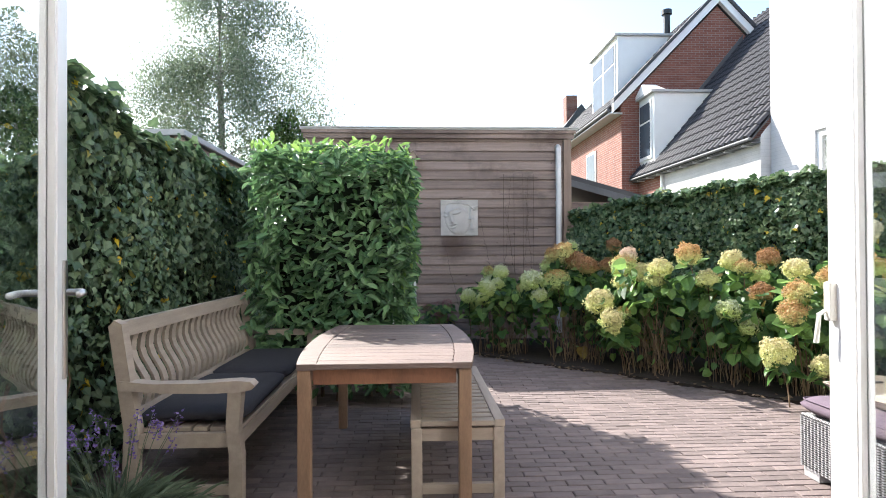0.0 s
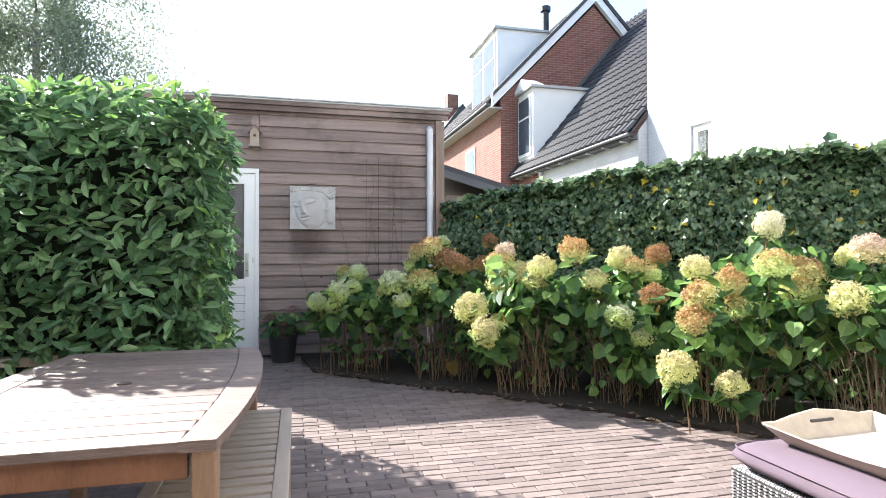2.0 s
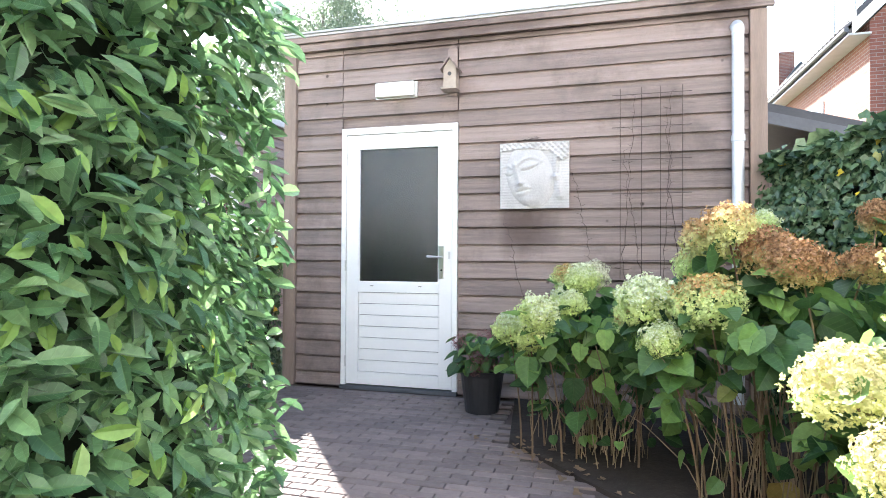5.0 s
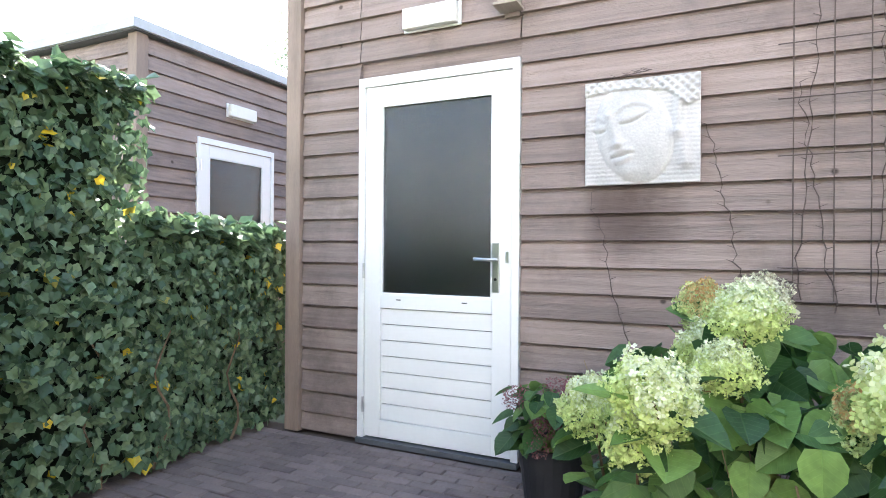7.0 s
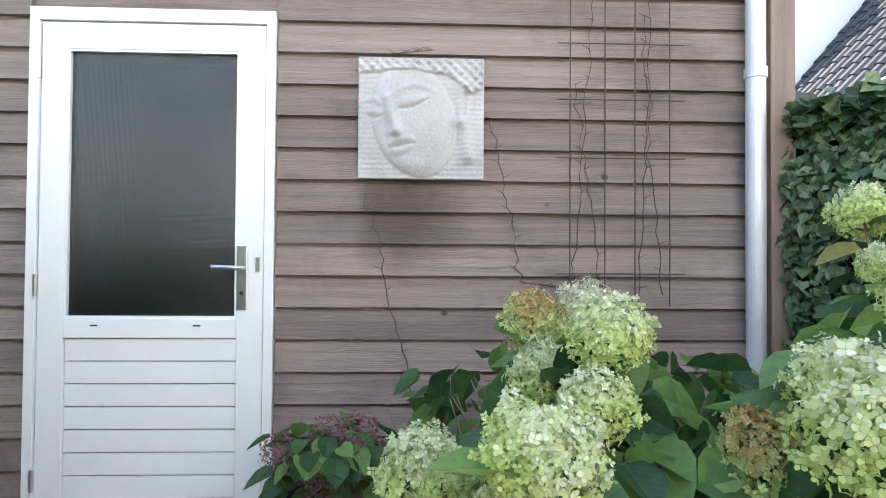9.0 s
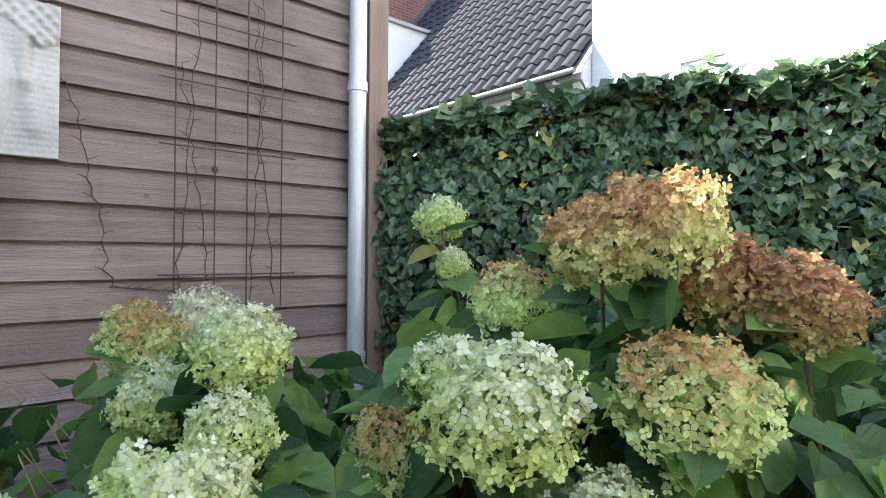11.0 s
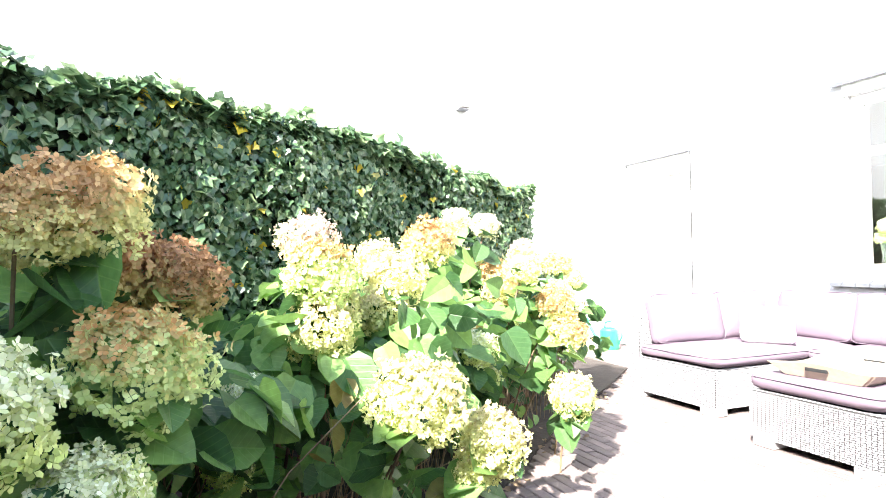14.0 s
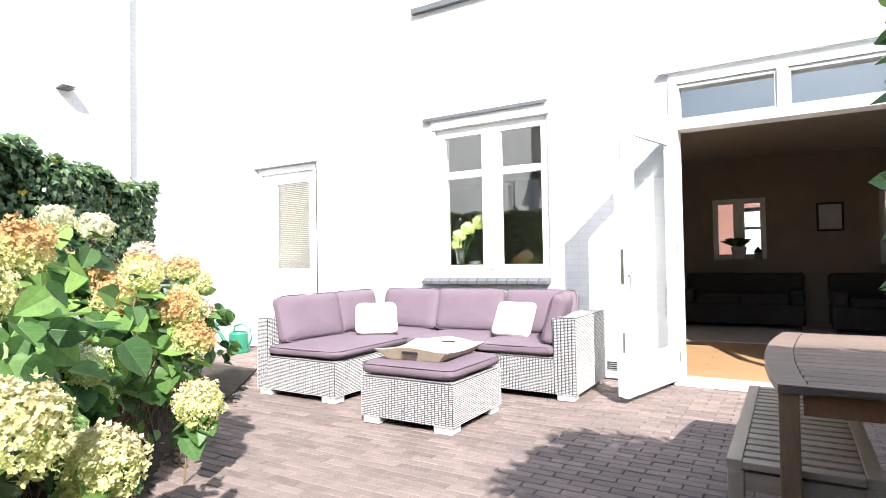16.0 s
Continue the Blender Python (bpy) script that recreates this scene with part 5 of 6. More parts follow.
def bloom_mesh(seed, florets, r, material):
    """Ball of four-petalled florets."""
    rs = np.random.RandomState(seed)
    vs, fs = [], []
    i = np.arange(florets) + 0.5
    phi, th = np.arccos(1 - 1.86 * i / florets), np.pi * (1 + 5 ** 0.5) * i
    dirs = np.stack([np.cos(th) * np.sin(phi), np.sin(th) * np.sin(phi), np.cos(phi)], 1)
    for d in dirs:
        n = d + rs.normal(0, 0.6, 3)
        n /= np.linalg.norm(n)
        t = np.cross(n, rs.normal(0, 1, 3))
        t /= np.linalg.norm(t)
        b = np.cross(n, t)
        lump = 1 + 0.34 * fbm(d[0] * 1.9 + seed, d[1] * 1.9, d[2] * 1.9)
        c = d * np.array([1, 1, 0.92]) * r * lump * rs.uniform(0.78, 1.08)
        s = rs.uniform(0.006, 0.0098) * r / 0.1
        for q in range(4):
            a = q * np.pi / 2
            e, f = t * math.cos(a) + b * math.sin(a), -t * math.sin(a) + b * math.cos(a)
            k = len(vs)
            lift = rs.uniform(-0.1, 0.7)
            for u, v, w in ((0.05, 0, 0), (0.55, -0.5, lift * 0.3), (1.05, -0.3, lift * 0.9), (1.15, 0.25, lift), (0.6, 0.5, lift * 0.35)):
                vs.append(tuple(c + s * (u * e + v * f + w * n)))
            fs.append((k, k + 1, k + 2, k + 3, k + 4))
    me = bpy.data.meshes.new("bloom")
    me.from_pydata(vs, [], fs)
    me.materials.append(material)
    return me


KINDS = {"G": BL_GREEN, "L": BL_LIME, "M": BL_MIX, "B": BL_BROWN, "R": BL_RUST, "P": BL_PALE, "W": BL_WHITE}
BLOOMS = {k: [bloom_mesh(50 + 7 * i + j, 1050, 0.1, m) for j in range(3)] for i, (k, m) in enumerate(KINDS.items())}
# x, y, z, radius, kind of each flower head
HEADS = [
    (0.58, 6.51, 0.71, 0.088, "G"), (0.66, 6.62, 0.60, 0.07, "M"), (0.77, 6.24, 0.83, 0.098, "G"), (0.73, 6.27, 0.70, 0.075, "G"), (0.86, 6.83, 0.985, 0.08, "M"), (0.87, 6.72, 0.87, 0.08, "G"),
    (0.97, 6.53, 0.995, 0.088, "G"), (0.92, 6.45, 0.86, 0.075, "G"), (1.03, 6.90, 1.00, 0.08, "W"), (1.22, 6.38, 0.78, 0.085, "M"), (1.33, 6.34, 0.93, 0.085, "G"), (1.28, 6.13, 0.905, 0.135, "G"),
    (1.33, 5.96, 0.745, 0.088, "G"), (1.505, 5.90, 0.925, 0.127, "M"), (1.51, 6.33, 1.07, 0.085, "M"), (1.53, 6.10, 1.20, 0.10, "B"), (1.60, 6.00, 1.23, 0.112, "B"),
    (1.75, 5.98, 1.12, 0.112, "R"), (1.83, 5.84, 1.08, 0.112, "R"), (1.72, 6.05, 1.10, 0.06, "G"), (2.0, 7.13, 1.31, 0.088, "G"), (1.95, 7.0, 1.14, 0.06, "G"), (2.57, 7.08, 1.28, 0.07, "G"),
    (2.44, 6.74, 1.325, 0.088, "R"), (2.12, 6.04, 1.08, 0.085, "R"), (2.0, 5.65, 0.725, 0.078, "G"), (1.9, 5.72, 0.58, 0.065, "G"),
    (2.15, 5.47, 1.195, 0.085, "P"), (2.08, 5.44, 1.09, 0.115, "M"), (2.25, 5.39, 1.0, 0.12, "L"), (2.10, 5.43, 0.92, 0.11, "L"), (2.33, 5.11, 1.06, 0.11, "L"), (2.30, 5.16, 0.94, 0.10, "L"),
    (1.77, 5.23, 0.745, 0.132, "L"), (1.80, 4.98, 0.585, 0.10, "L"), (1.83, 5.03, 0.50, 0.075, "L"), (1.98, 5.18, 0.62, 0.07, "M"),
    (2.51, 4.90, 1.205, 0.105, "B"), (2.98, 4.99, 1.14, 0.10, "L"), (3.02, 4.86, 1.08, 0.08, "B"), (2.64, 4.80, 0.97, 0.09, "L"), (3.47, 5.20, 1.16, 0.10, "R"),
    (3.04, 4.62, 0.86, 0.10, "R"), (2.72, 4.58, 0.71, 0.10, "G"), (2.86, 4.50, 0.57, 0.10, "G"), (3.03, 4.13, 1.08, 0.095, "L"), (2.94, 3.97, 0.905, 0.095, "B"), (2.87, 3.94, 0.745, 0.10, "B"),
    (2.78, 3.99, 0.43, 0.115, "L"), (3.01, 3.78, 0.36, 0.09, "L"), (3.5, 3.94, 0.55, 0.085, "L"), (3.58, 4.07, 1.36, 0.085, "W"), (3.72, 4.21, 1.41, 0.085, "W"),
    (3.43, 3.88, 1.10, 0.11, "M"), (3.30, 4.12, 0.98, 0.10, "B"), (3.72, 3.92, 1.03, 0.12, "B"), (3.64, 3.88, 0.92, 0.11, "M"), (3.6, 3.5, 0.9, 0.10, "L"), (3.32, 4.08, 0.80, 0.09, "M"),
    (3.9, 3.3, 1.1, 0.11, "B"), (4.2, 2.95, 1.0, 0.10, "L"), (4.35, 2.9, 0.75, 0.10, "M"), (4.6, 2.7, 0.7, 0.085, "B"), (4.0, 3.1, 0.8, 0.10, "P"), (3.9, 3.6, 1.2, 0.10, "P"),
    (4.5, 2.75, 0.95, 0.085, "L"), (3.2, 4.9, 1.0, 0.08, "M"), (4.1, 3.9, 1.15, 0.09, "L"),
]
BUSHES = [(1.0, 6.75), (1.85, 6.15), (2.45, 5.45), (3.05, 4.95), (3.45, 4.35), (4.05, 3.65), (4.6, 3.05)]
rs = np.random.RandomState(61)
grown = {b: [] for b in BUSHES}
for hd in HEADS:
    grown[min(BUSHES, key=lambda b: (b[0] - hd[0]) ** 2 + (b[1] - hd[1]) ** 2)].append(hd)
for (bx, by), heads in grown.items():
    hy = thing("hydrangea_bush", "hydrangea bush with large fading green and brown blooms", "shrub", "hydrangea bushes")
    hy.location = (bx, by, 0)
    lp, ln2, lt, lsz = [], [], [], []
    for x, y, z, r, kind in heads:
        x, y = x - bx, y - by
        me = BLOOMS[kind][int(rs.randint(3))]
        fl_ = new("flower_head", me)
        fl_.parent = hy
        fl_.matrix_basis = Matrix.LocRotScale((x, y, z), Euler((rs.normal(0, 0.25), rs.normal(0, 0.25), rs.uniform(0, 6.28))), (r / 0.1, r / 0.1, r / 0.1 * rs.uniform(0.92, 1.12)))
        rx, ry = x * 0.65 + rs.normal(0, 0.07), y * 0.65 + rs.normal(0, 0.07)
        pt = [(rx + (x - rx) * s ** 1.4, ry + (y - ry) * s ** 1.4, z * s ** 0.8 - 0.02) for s in np.linspace(0, 1, 7)]
        part("stem", B().tube(pt, 0.006, 0.004, 5), TWIG, hy)
        for s in np.linspace(0.58, 0.97, 7):
            i = min(5, int(s * 6))
            q = np.array(pt[i]) + (np.array(pt[i + 1]) - np.array(pt[i])) * (s * 6 - i)
            a = rs.uniform(0, 6.28)
            for k in (0, np.pi):
                o = np.array([math.cos(a + k), math.sin(a + k), rs.uniform(-0.3, 0.25)])
                lp.append(q + o * 0.03)
                lt.append(o + np.array([0, 0, -0.25]))
                ln2.append([0.25 * o[0], 0.25 * o[1], 1.0])
                lsz.append(rs.uniform(0.09, 0.17) * (0.8 + 0.2 * s))
    canopy = np.array([(h[0] - bx, h[1] - by, h[2]) for h in heads])
    for i in range(560):
        a, rad = rs.uniform(0, 6.28), rs.uniform(0.05, 0.62) ** 0.8
        u, v = rad * math.cos(a), rad * math.sin(a)
        if by + v > YS - 0.2 or bx + u > fence_x(by + v) - 0.05 or bx + u < edge_x(by + v) + 0.06:
            continue
        o = np.array([u, v, 0]) / (math.hypot(u, v) + 1e-6)
        near = np.exp(-((canopy[:, 0] - u) ** 2 + (canopy[:, 1] - v) ** 2) / 0.06)
        roof = float((near * canopy[:, 2]).sum() + 0.05 * 0.8) / float(near.sum() + 0.05) - 0.07
        low = rs.uniform() < 0.09
        hgt = rs.uniform(0.10, 0.42) if low else roof - rs.exponential(0.17)
        if hgt < 0.08:
            continue
        lp.append(np.array([u, v, hgt]))
        lt.append(o + np.array([0, 0, -0.9 if low else -0.6]))
        ln2.append([o[0] * 0.7, o[1] * 0.7, 0.5 if low else 0.9])
        lsz.append(rs.uniform(0.05, 0.09) if low else rs.uniform(0.07, 0.15))
    if abs(bx - 2.45) < 0.01:
        for i in range(28):
            q = np.array([1.98 - bx, 5.02 - by, 0.90]) + rs.normal(0, 1, 3) * np.array([0.10, 0.11, 0.10])
            lp.append(q)
            lt.append(np.array([-0.6, 0.1, -0.7]) + rs.normal(0, 0.3, 3))
            ln2.append([-0.75, 0.1, 0.7])
            lsz.append(rs.uniform(0.085, 0.135))
    leaves("foliage", BROAD_SHAPE, np.array(lp), np.array(ln2), np.array(lt), np.array(lsz), HYD_LEAF, hy, rs, 0.52)
    st = B()
    for i in range(90):
        a, q = rs.uniform(0, 6.28), rs.uniform(0.02, 0.36)
        u, v = q * math.cos(a), q * math.sin(a)
        if by + v > YS - 0.2 or bx + u < edge_x(by + v) + 0.12:
            continue
        e = rs.normal(0, 0.13, 2)
        th = rs.uniform(0.5, 1.1)
        z = rs.uniform(0.35, 0.8)
        st.tube([(u, v, 0), (u + e[0] * 0.25, v + e[1] * 0.25, z * 0.35), (u * 1.15 + e[0] * 0.7, v * 1.15 + e[1] * 0.7, z * 0.75), (u * 1.25 + e[0] * 1.2, v * 1.25 + e[1] * 1.2, z)], 0.0036 * th, 0.0024 * th, 4)
    tagged(part("stalk_clump", st, STALK, hy), kind="stuff")

# potted hydrangea beside the shed door
ph = thing("potted_hydrangea", "small wine-red hydrangea in a dark round pot", "potted plant")
ph.location = (0.24, 7.38, 0)
part("pot", B().lathe([(0.12, 0), (0.155, 0.26), (0.17, 0.3), (0.15, 0.3), (0.14, 0.24)], (0, 0, 0)), POT_DARK, ph)
part("soil", B().lathe([(0.142, 0.24), (0.13, 0.262)], (0, 0, 0)), SOIL, ph)
WINE = bloom_mesh(99, 200, 0.1, BL_WINE)
for x, y, z, r in ((-0.14, -0.1, 0.5, 0.06), (0.02, -0.16, 0.42, 0.065), (0.12, -0.08, 0.55, 0.075), (0.16, 0.0, 0.47, 0.06), (-0.02, -0.17, 0.32, 0.05), (0.0, 0.05, 0.52, 0.06), (0.1, -0.14, 0.36, 0.05)):
    f = new("flower_head", WINE)
    f.parent = ph
    f.matrix_basis = Matrix.LocRotScale((x, y, z), Euler((0, 0, x * 9)), (r / 0.1,) * 3)
    part("stem", B().tube([(x * 0.2, y * 0.2, 0.25), (x * 0.6, y * 0.6, z * 0.8), (x, y, z - 0.02)], 0.004, 0.003, 4), TWIG, ph)
n = 110
a, q = rs.uniform(0, 6.28, n), rs.uniform(0.04, 0.2, n)
o = np.stack([np.cos(a), np.sin(a), np.zeros(n)], 1)
leaves("foliage", BROAD_SHAPE, o * q[:, None] + np.array([0, 0, 1]) * rs.uniform(0.3, 0.55, n)[:, None], o * 0.4 + np.array([0, 0, 1]), o + np.array([0, 0, -0.2]), rs.uniform(0.06, 0.12, n), HYD_LEAF, ph, rs, 0.3)

lv = thing("lavender", "lavender bush with purple flower spikes", "shrub")
lv.location = (-1.3, 2.08, 0)
n = 1500
a, q = rs.uniform(0, 6.28, n), rs.uniform(0, 1, n)
o = np.stack([np.cos(a) * q, np.sin(a) * q, 1.2 - 0.6 * q], 1)
leaves("foliage", BLADE_SHAPE, o * np.array([0.3, 0.3, 0.14]) * rs.uniform(0.4, 1.0, n)[:, None], np.tile([0, 0, 1.0], (n, 1)), o, rs.uniform(0.15, 0.32, n), LAV_LEAF, lv, rs, 0.25)
for i in range(26):
    a, q = rs.uniform(0, 6.28), rs.uniform(0.05, 0.3)
    tip = np.array([q * math.cos(a), q * math.sin(a), rs.uniform(0.4, 0.58)])
    s = part("flower_stem", B().tube([tuple(tip * 0.2), tuple(tip * np.array([0.7, 0.7, 0.75])), tuple(tip)], 0.002, 0.0015, 3), LAV_LEAF, lv)
    m_ = 14
    pp = tip + np.stack([rs.normal(0, 0.008, m_), rs.normal(0, 0.008, m_), np.linspace(-0.05, 0.02, m_)], 1)
    leaves("flower_spike", SMALL_SHAPE, pp, rs.normal(0, 1, (m_, 3)), rs.normal(0, 1, (m_, 3)), np.full(m_, 0.016), LAV_FLOWER, lv, rs, 0.3)
# ---- garden table ----
TX, TY0, TY1, TZ = -0.195, 2.24, 3.72, 0.715


def half_width(y):
    s = (y - (TY0 + TY1) / 2) / ((TY1 - TY0) / 2)
    return 0.40 + 0.06 * (1 - s * s)


tb = thing("garden_table", "weathered hardwood garden table with bowed long sides", "table")
tb.location = (TX, (TY0 + TY1) / 2, 0)
ys = np.linspace(TY0, TY1, 15)
for s in (-1, 1):
    out = [(s * half_width(y), y - tb.location.y) for y in ys]
    inn = [(s * (half_width(y) - 0.085 + 0.02 * (1 - ((y - tb.location.y) / 0.77) ** 2) * -1), y - tb.location.y) for y in ys[::-1]]
    part("side_board", B().prism(out + inn, "z", TZ - 0.028, TZ), TABLE_TOP, tb)
n = 15
for i in range(n):
    ya, yb = TY0 + (TY1 - TY0) * i / n + 0.002, TY0 + (TY1 - TY0) * (i + 1) / n - 0.002
    ym = (ya + yb) / 2
    hw = half_width(ym) - 0.085 - 0.02 * (1 - ((ym - tb.location.y) / 0.77) ** 2) - 0.003
    part("top_plank", B().box(-hw, hw, ya - tb.location.y, yb - tb.location.y, TZ - 0.026, TZ - 0.001, bevel=0.003), TABLE_TOP, tb)
for s in (-1, 1):
    part("apron", B().box(-0.33, 0.33, s * 0.70 - 0.012, s * 0.70 + 0.012, TZ - 0.10, TZ - 0.03, bevel=0.003), TABLE_RED, tb)
    part("apron", B().box(s * 0.36 - 0.012, s * 0.36 + 0.012, -0.66, 0.66, TZ - 0.10, TZ - 0.03, bevel=0.003), TABLE_RED, tb)
    for t in (-1, 1):
        part("leg", B().box(s * 0.37 - 0.03, s * 0.37 + 0.03, t * 0.70 - 0.03, t * 0.70 + 0.03, 0, TZ - 0.03, bevel=0.006), TABLE_LEG, tb)
part("parasol_plug", B().cyl((0, 0, TZ - 0.002), (0, 0, TZ + 0.003), 0.024, seg=16), RUST, tb)

# ---- backless bench ----
bb = thing("slatted_bench", "grey weathered backless garden bench with slats", "bench")
bb.location = (0.145, 2.98, -0.012)
for s in (-1, 1):
    part("side_rail", B().box(s * 0.2 - 0.025, s * 0.2 + 0.025, -0.66, 0.66, 0.405, 0.44, bevel=0.004), TEAK, bb)
    part("end_rail", B().box(-0.17, 0.17, s * 0.64 - 0.015, s * 0.64 + 0.015, 0.34, 0.40, bevel=0.003), TEAK_X, bb)
    part("stretcher", B().box(-0.17, 0.17, s * 0.64 - 0.015, s * 0.64 + 0.015, 0.09, 0.135, bevel=0.003), TEAK_X, bb)
    part("apron", B().box(s * 0.19 - 0.012, s * 0.19 + 0.012, -0.6, 0.6, 0.345, 0.403, bevel=0.003), TEAK, bb)
    for t in (-1, 1):
        part("leg", B().box(s * 0.195 - 0.026, s * 0.195 + 0.026, t * 0.64 - 0.026, t * 0.64 + 0.026, 0, 0.405, bevel=0.005), TEAK, bb)
for i in range(17):
    y = -0.64 + i * 0.08
    part("slat", B().box(-0.174, 0.174, y - 0.028, y + 0.028, 0.412, 0.437, bevel=0.004), TEAK_X, bb)

# ---- bench with back ----
gb_ = thing("garden_bench", "grey teak garden bench with wavy back slats, dark cushion", "bench")
gb_.location = (-1.16, 3.32, 0)
gb_.scale = (1, 1, 0.965)
HL = 0.98
for s in (-1, 1):
    y0, y1 = s * HL - 0.03, s * HL + 0.03
    part("back_post", B().prism([(-0.25, 0), (-0.19, 0), (-0.17, 0.42), (-0.245, 0.93), (-0.28, 0.95), (-0.305, 0.92), (-0.235, 0.42)], "y", y0, y1), TEAK, gb_)
    part("front_leg", B().prism([(0.24, 0), (0.30, 0), (0.30, 0.3), (0.285, 0.42), (0.30, 0.6), (0.235, 0.6), (0.225, 0.42), (0.24, 0.3)], "y", y0, y1), TEAK, gb_)
    arm = [(-0.25, 0.615), (-0.05, 0.6), (0.15, 0.595), (0.29, 0.6), (0.345, 0.61), (0.36, 0.63), (0.34, 0.65), (0.28, 0.655), (0.1, 0.645), (-0.1, 0.645), (-0.25, 0.66)]
    part("armrest", B().prism(arm, "y", y0 - 0.01, y1 + 0.01), TEAK, gb_)
    part("side_rail", B().box(-0.2, 0.25, s * HL - 0.016, s * HL + 0.016, 0.33, 0.40, bevel=0.003), TEAK, gb_)
    part("low_stretcher", B().box(-0.2, 0.25, s * HL - 0.014, s * HL + 0.014, 0.1, 0.145, bevel=0.003), TEAK, gb_)
part("top_rail", B().prism([(-0.3, 0.86), (-0.262, 0.86), (-0.268, 0.935), (-0.306, 0.935)], "y", -HL + 0.03, HL - 0.03), TEAK, gb_)
part("lower_rail", B().prism([(-0.25, 0.44), (-0.215, 0.44), (-0.222, 0.50), (-0.257, 0.50)], "y", -HL + 0.03, HL - 0.03), TEAK, gb_)
part("front_rail", B().box(0.25, 0.285, -HL + 0.03, HL - 0.03, 0.33, 0.40, bevel=0.003), TEAK, gb_)
for i in range(20):
    y = -HL + 0.09 + i * (2 * HL - 0.18) / 19
    zs = np.linspace(0.495, 0.865, 9)
    c = [-0.236 - (z - 0.495) * 0.125 + 0.028 * math.sin((z - 0.495) / 0.37 * 2 * math.pi) for z in zs]
    pr = [(a_ - 0.008, z) for a_, z in zip(c, zs)] + [(a_ + 0.008, z) for a_, z in zip(c[::-1], zs[::-1])]
    part("back_slat", B().prism(pr, "y", y - 0.026, y + 0.026), TEAK, gb_)
for i in range(6):
    x = -0.17 + i * 0.077
    part("seat_slat", B().box(x, x + 0.065, -HL + 0.02, HL - 0.02, 0.40, 0.42, bevel=0.003), TEAK, gb_)


def pillow(name, w, d, h, material, parent, m, power=0.35, seed=0, piping=None):
    """Soft cushion: a rounded box with puffed faces and light creases; base in the middle of its underside."""
    vs, fs = [], []
    nu, nv = 64, 22
    rr = np.random.RandomState(seed)
    off = rr.uniform(0, 50)

    def sp(t, e):
        return math.copysign(abs(t) ** e, t)
    for j in range(nv + 1):
        b = -math.pi / 2 + math.pi * j / nv
        for i in range(nu):
            a = 2 * math.pi * i / nu
            x, y, z = sp(math.cos(b), 0.45) * sp(math.cos(a), power), sp(math.cos(b), 0.45) * sp(math.sin(a), power), sp(math.sin(b), 0.8)
            k = 1 + 0.03 * fbm(x * 1.6 + off, y * 1.6, z * 2) + 0.012 * fbm(x * 6 + off, y * 6, z * 3) - 0.02 * (abs(x) < 0.5) * (abs(y) > 0.9)
            vs.append((x * w / 2 * k, y * d / 2 * k, h / 2 + z * h / 2 * k))
    fs = [(j * nu + i, j * nu + (i + 1) % nu, (j + 1) * nu + (i + 1) % nu, (j + 1) * nu + i) for j in range(nv) for i in range(nu)]
    ob = raw(name, vs, fs, material, parent, True)
    if piping:
        pt = []
        for i in range(nu + 1):
            a = 2 * math.pi * i / nu
            pt.append((sp(math.cos(a), power) * w / 2 * 0.985, sp(math.sin(a), power) * d / 2 * 0.985, h * 0.74))
        part("piping", B().tube(pt, 0.004, seg=4), piping, ob)
    ob.matrix_basis = m
    return ob


cu = thing("bench_cushion", "long dark charcoal seat cushion on the bench", "cushion")
pillow("cover", 0.5, 0.95, 0.085, CUSHION_DARK, cu, pose(-1.12, 2.84, 0.406), 0.2, 1)
pillow("cover", 0.5, 0.93, 0.085, CUSHION_DARK, cu, pose(-1.12, 3.79, 0.406), 0.2, 2)

# ---- wicker lounge set ----


def weave(name, faces, parent):
    """Woven strands on flat faces: (origin, u, v, normal) each."""
    vs, fs = [], []
    for o, u, v, nr in faces:
        o, u, v, nr = (np.array(t, float) for t in (o, u, v, nr))
        lu, lv_ = np.linalg.norm(u), np.linalg.norm(v)
        nu, nv = max(1, int(lu / 0.026)), max(1, int(lv_ / 0.0115))
        eu, ev = u / nu, v / nv
        for j in range(nv):
            for i in range(nu):
                sh = 0.06 if j % 2 else 0.0
                a = i + sh
                b = min(a + 0.82, nu)
                if b - a < 0.1:
                    continue
                k = len(vs)
                for t, hgt in ((a, -0.001), (a + (b - a) * 0.25, 0.0055), (a + (b - a) * 0.75, 0.0055), (b, -0.001)):
                    for q in (j + 0.16, j + 0.76):
                        vs.append(tuple(o + eu * t + ev * q + nr * hgt))
                fs += [(k, k + 1, k + 3, k + 2), (k + 2, k + 3, k + 5, k + 4), (k + 4, k + 5, k + 7, k + 6)]
    return tagged(raw(name, vs, fs, WICKER, parent), kind="stuff")


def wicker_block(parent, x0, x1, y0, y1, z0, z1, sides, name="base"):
    # body painted near black so the gaps in the weave look shaded
    ob = part(name, B().box(x0, x1, y0, y1, z0, z1, bevel=0.012), WICKER_SHADE, parent)
    e = 0.003
    fcs = []
    for s in sides:
        if s == "n":
            fcs.append(((x0, y1 + e, z0), (x1 - x0, 0, 0), (0, 0, z1 - z0), (0, 1, 0)))
        if s == "w":
            fcs.append(((x0 - e, y0, z0), (0, y1 - y0, 0), (0, 0, z1 - z0), (-1, 0, 0)))
        if s == "e":
            fcs.append(((x1 + e, y0, z0), (0, y1 - y0, 0), (0, 0, z1 - z0), (1, 0, 0)))
        if s == "t":
            fcs.append(((x0, y0, z1 + e), (x1 - x0, 0, 0), (0, y1 - y0, 0), (0, 0, 1)))
    weave("weave", fcs, ob)
    return ob


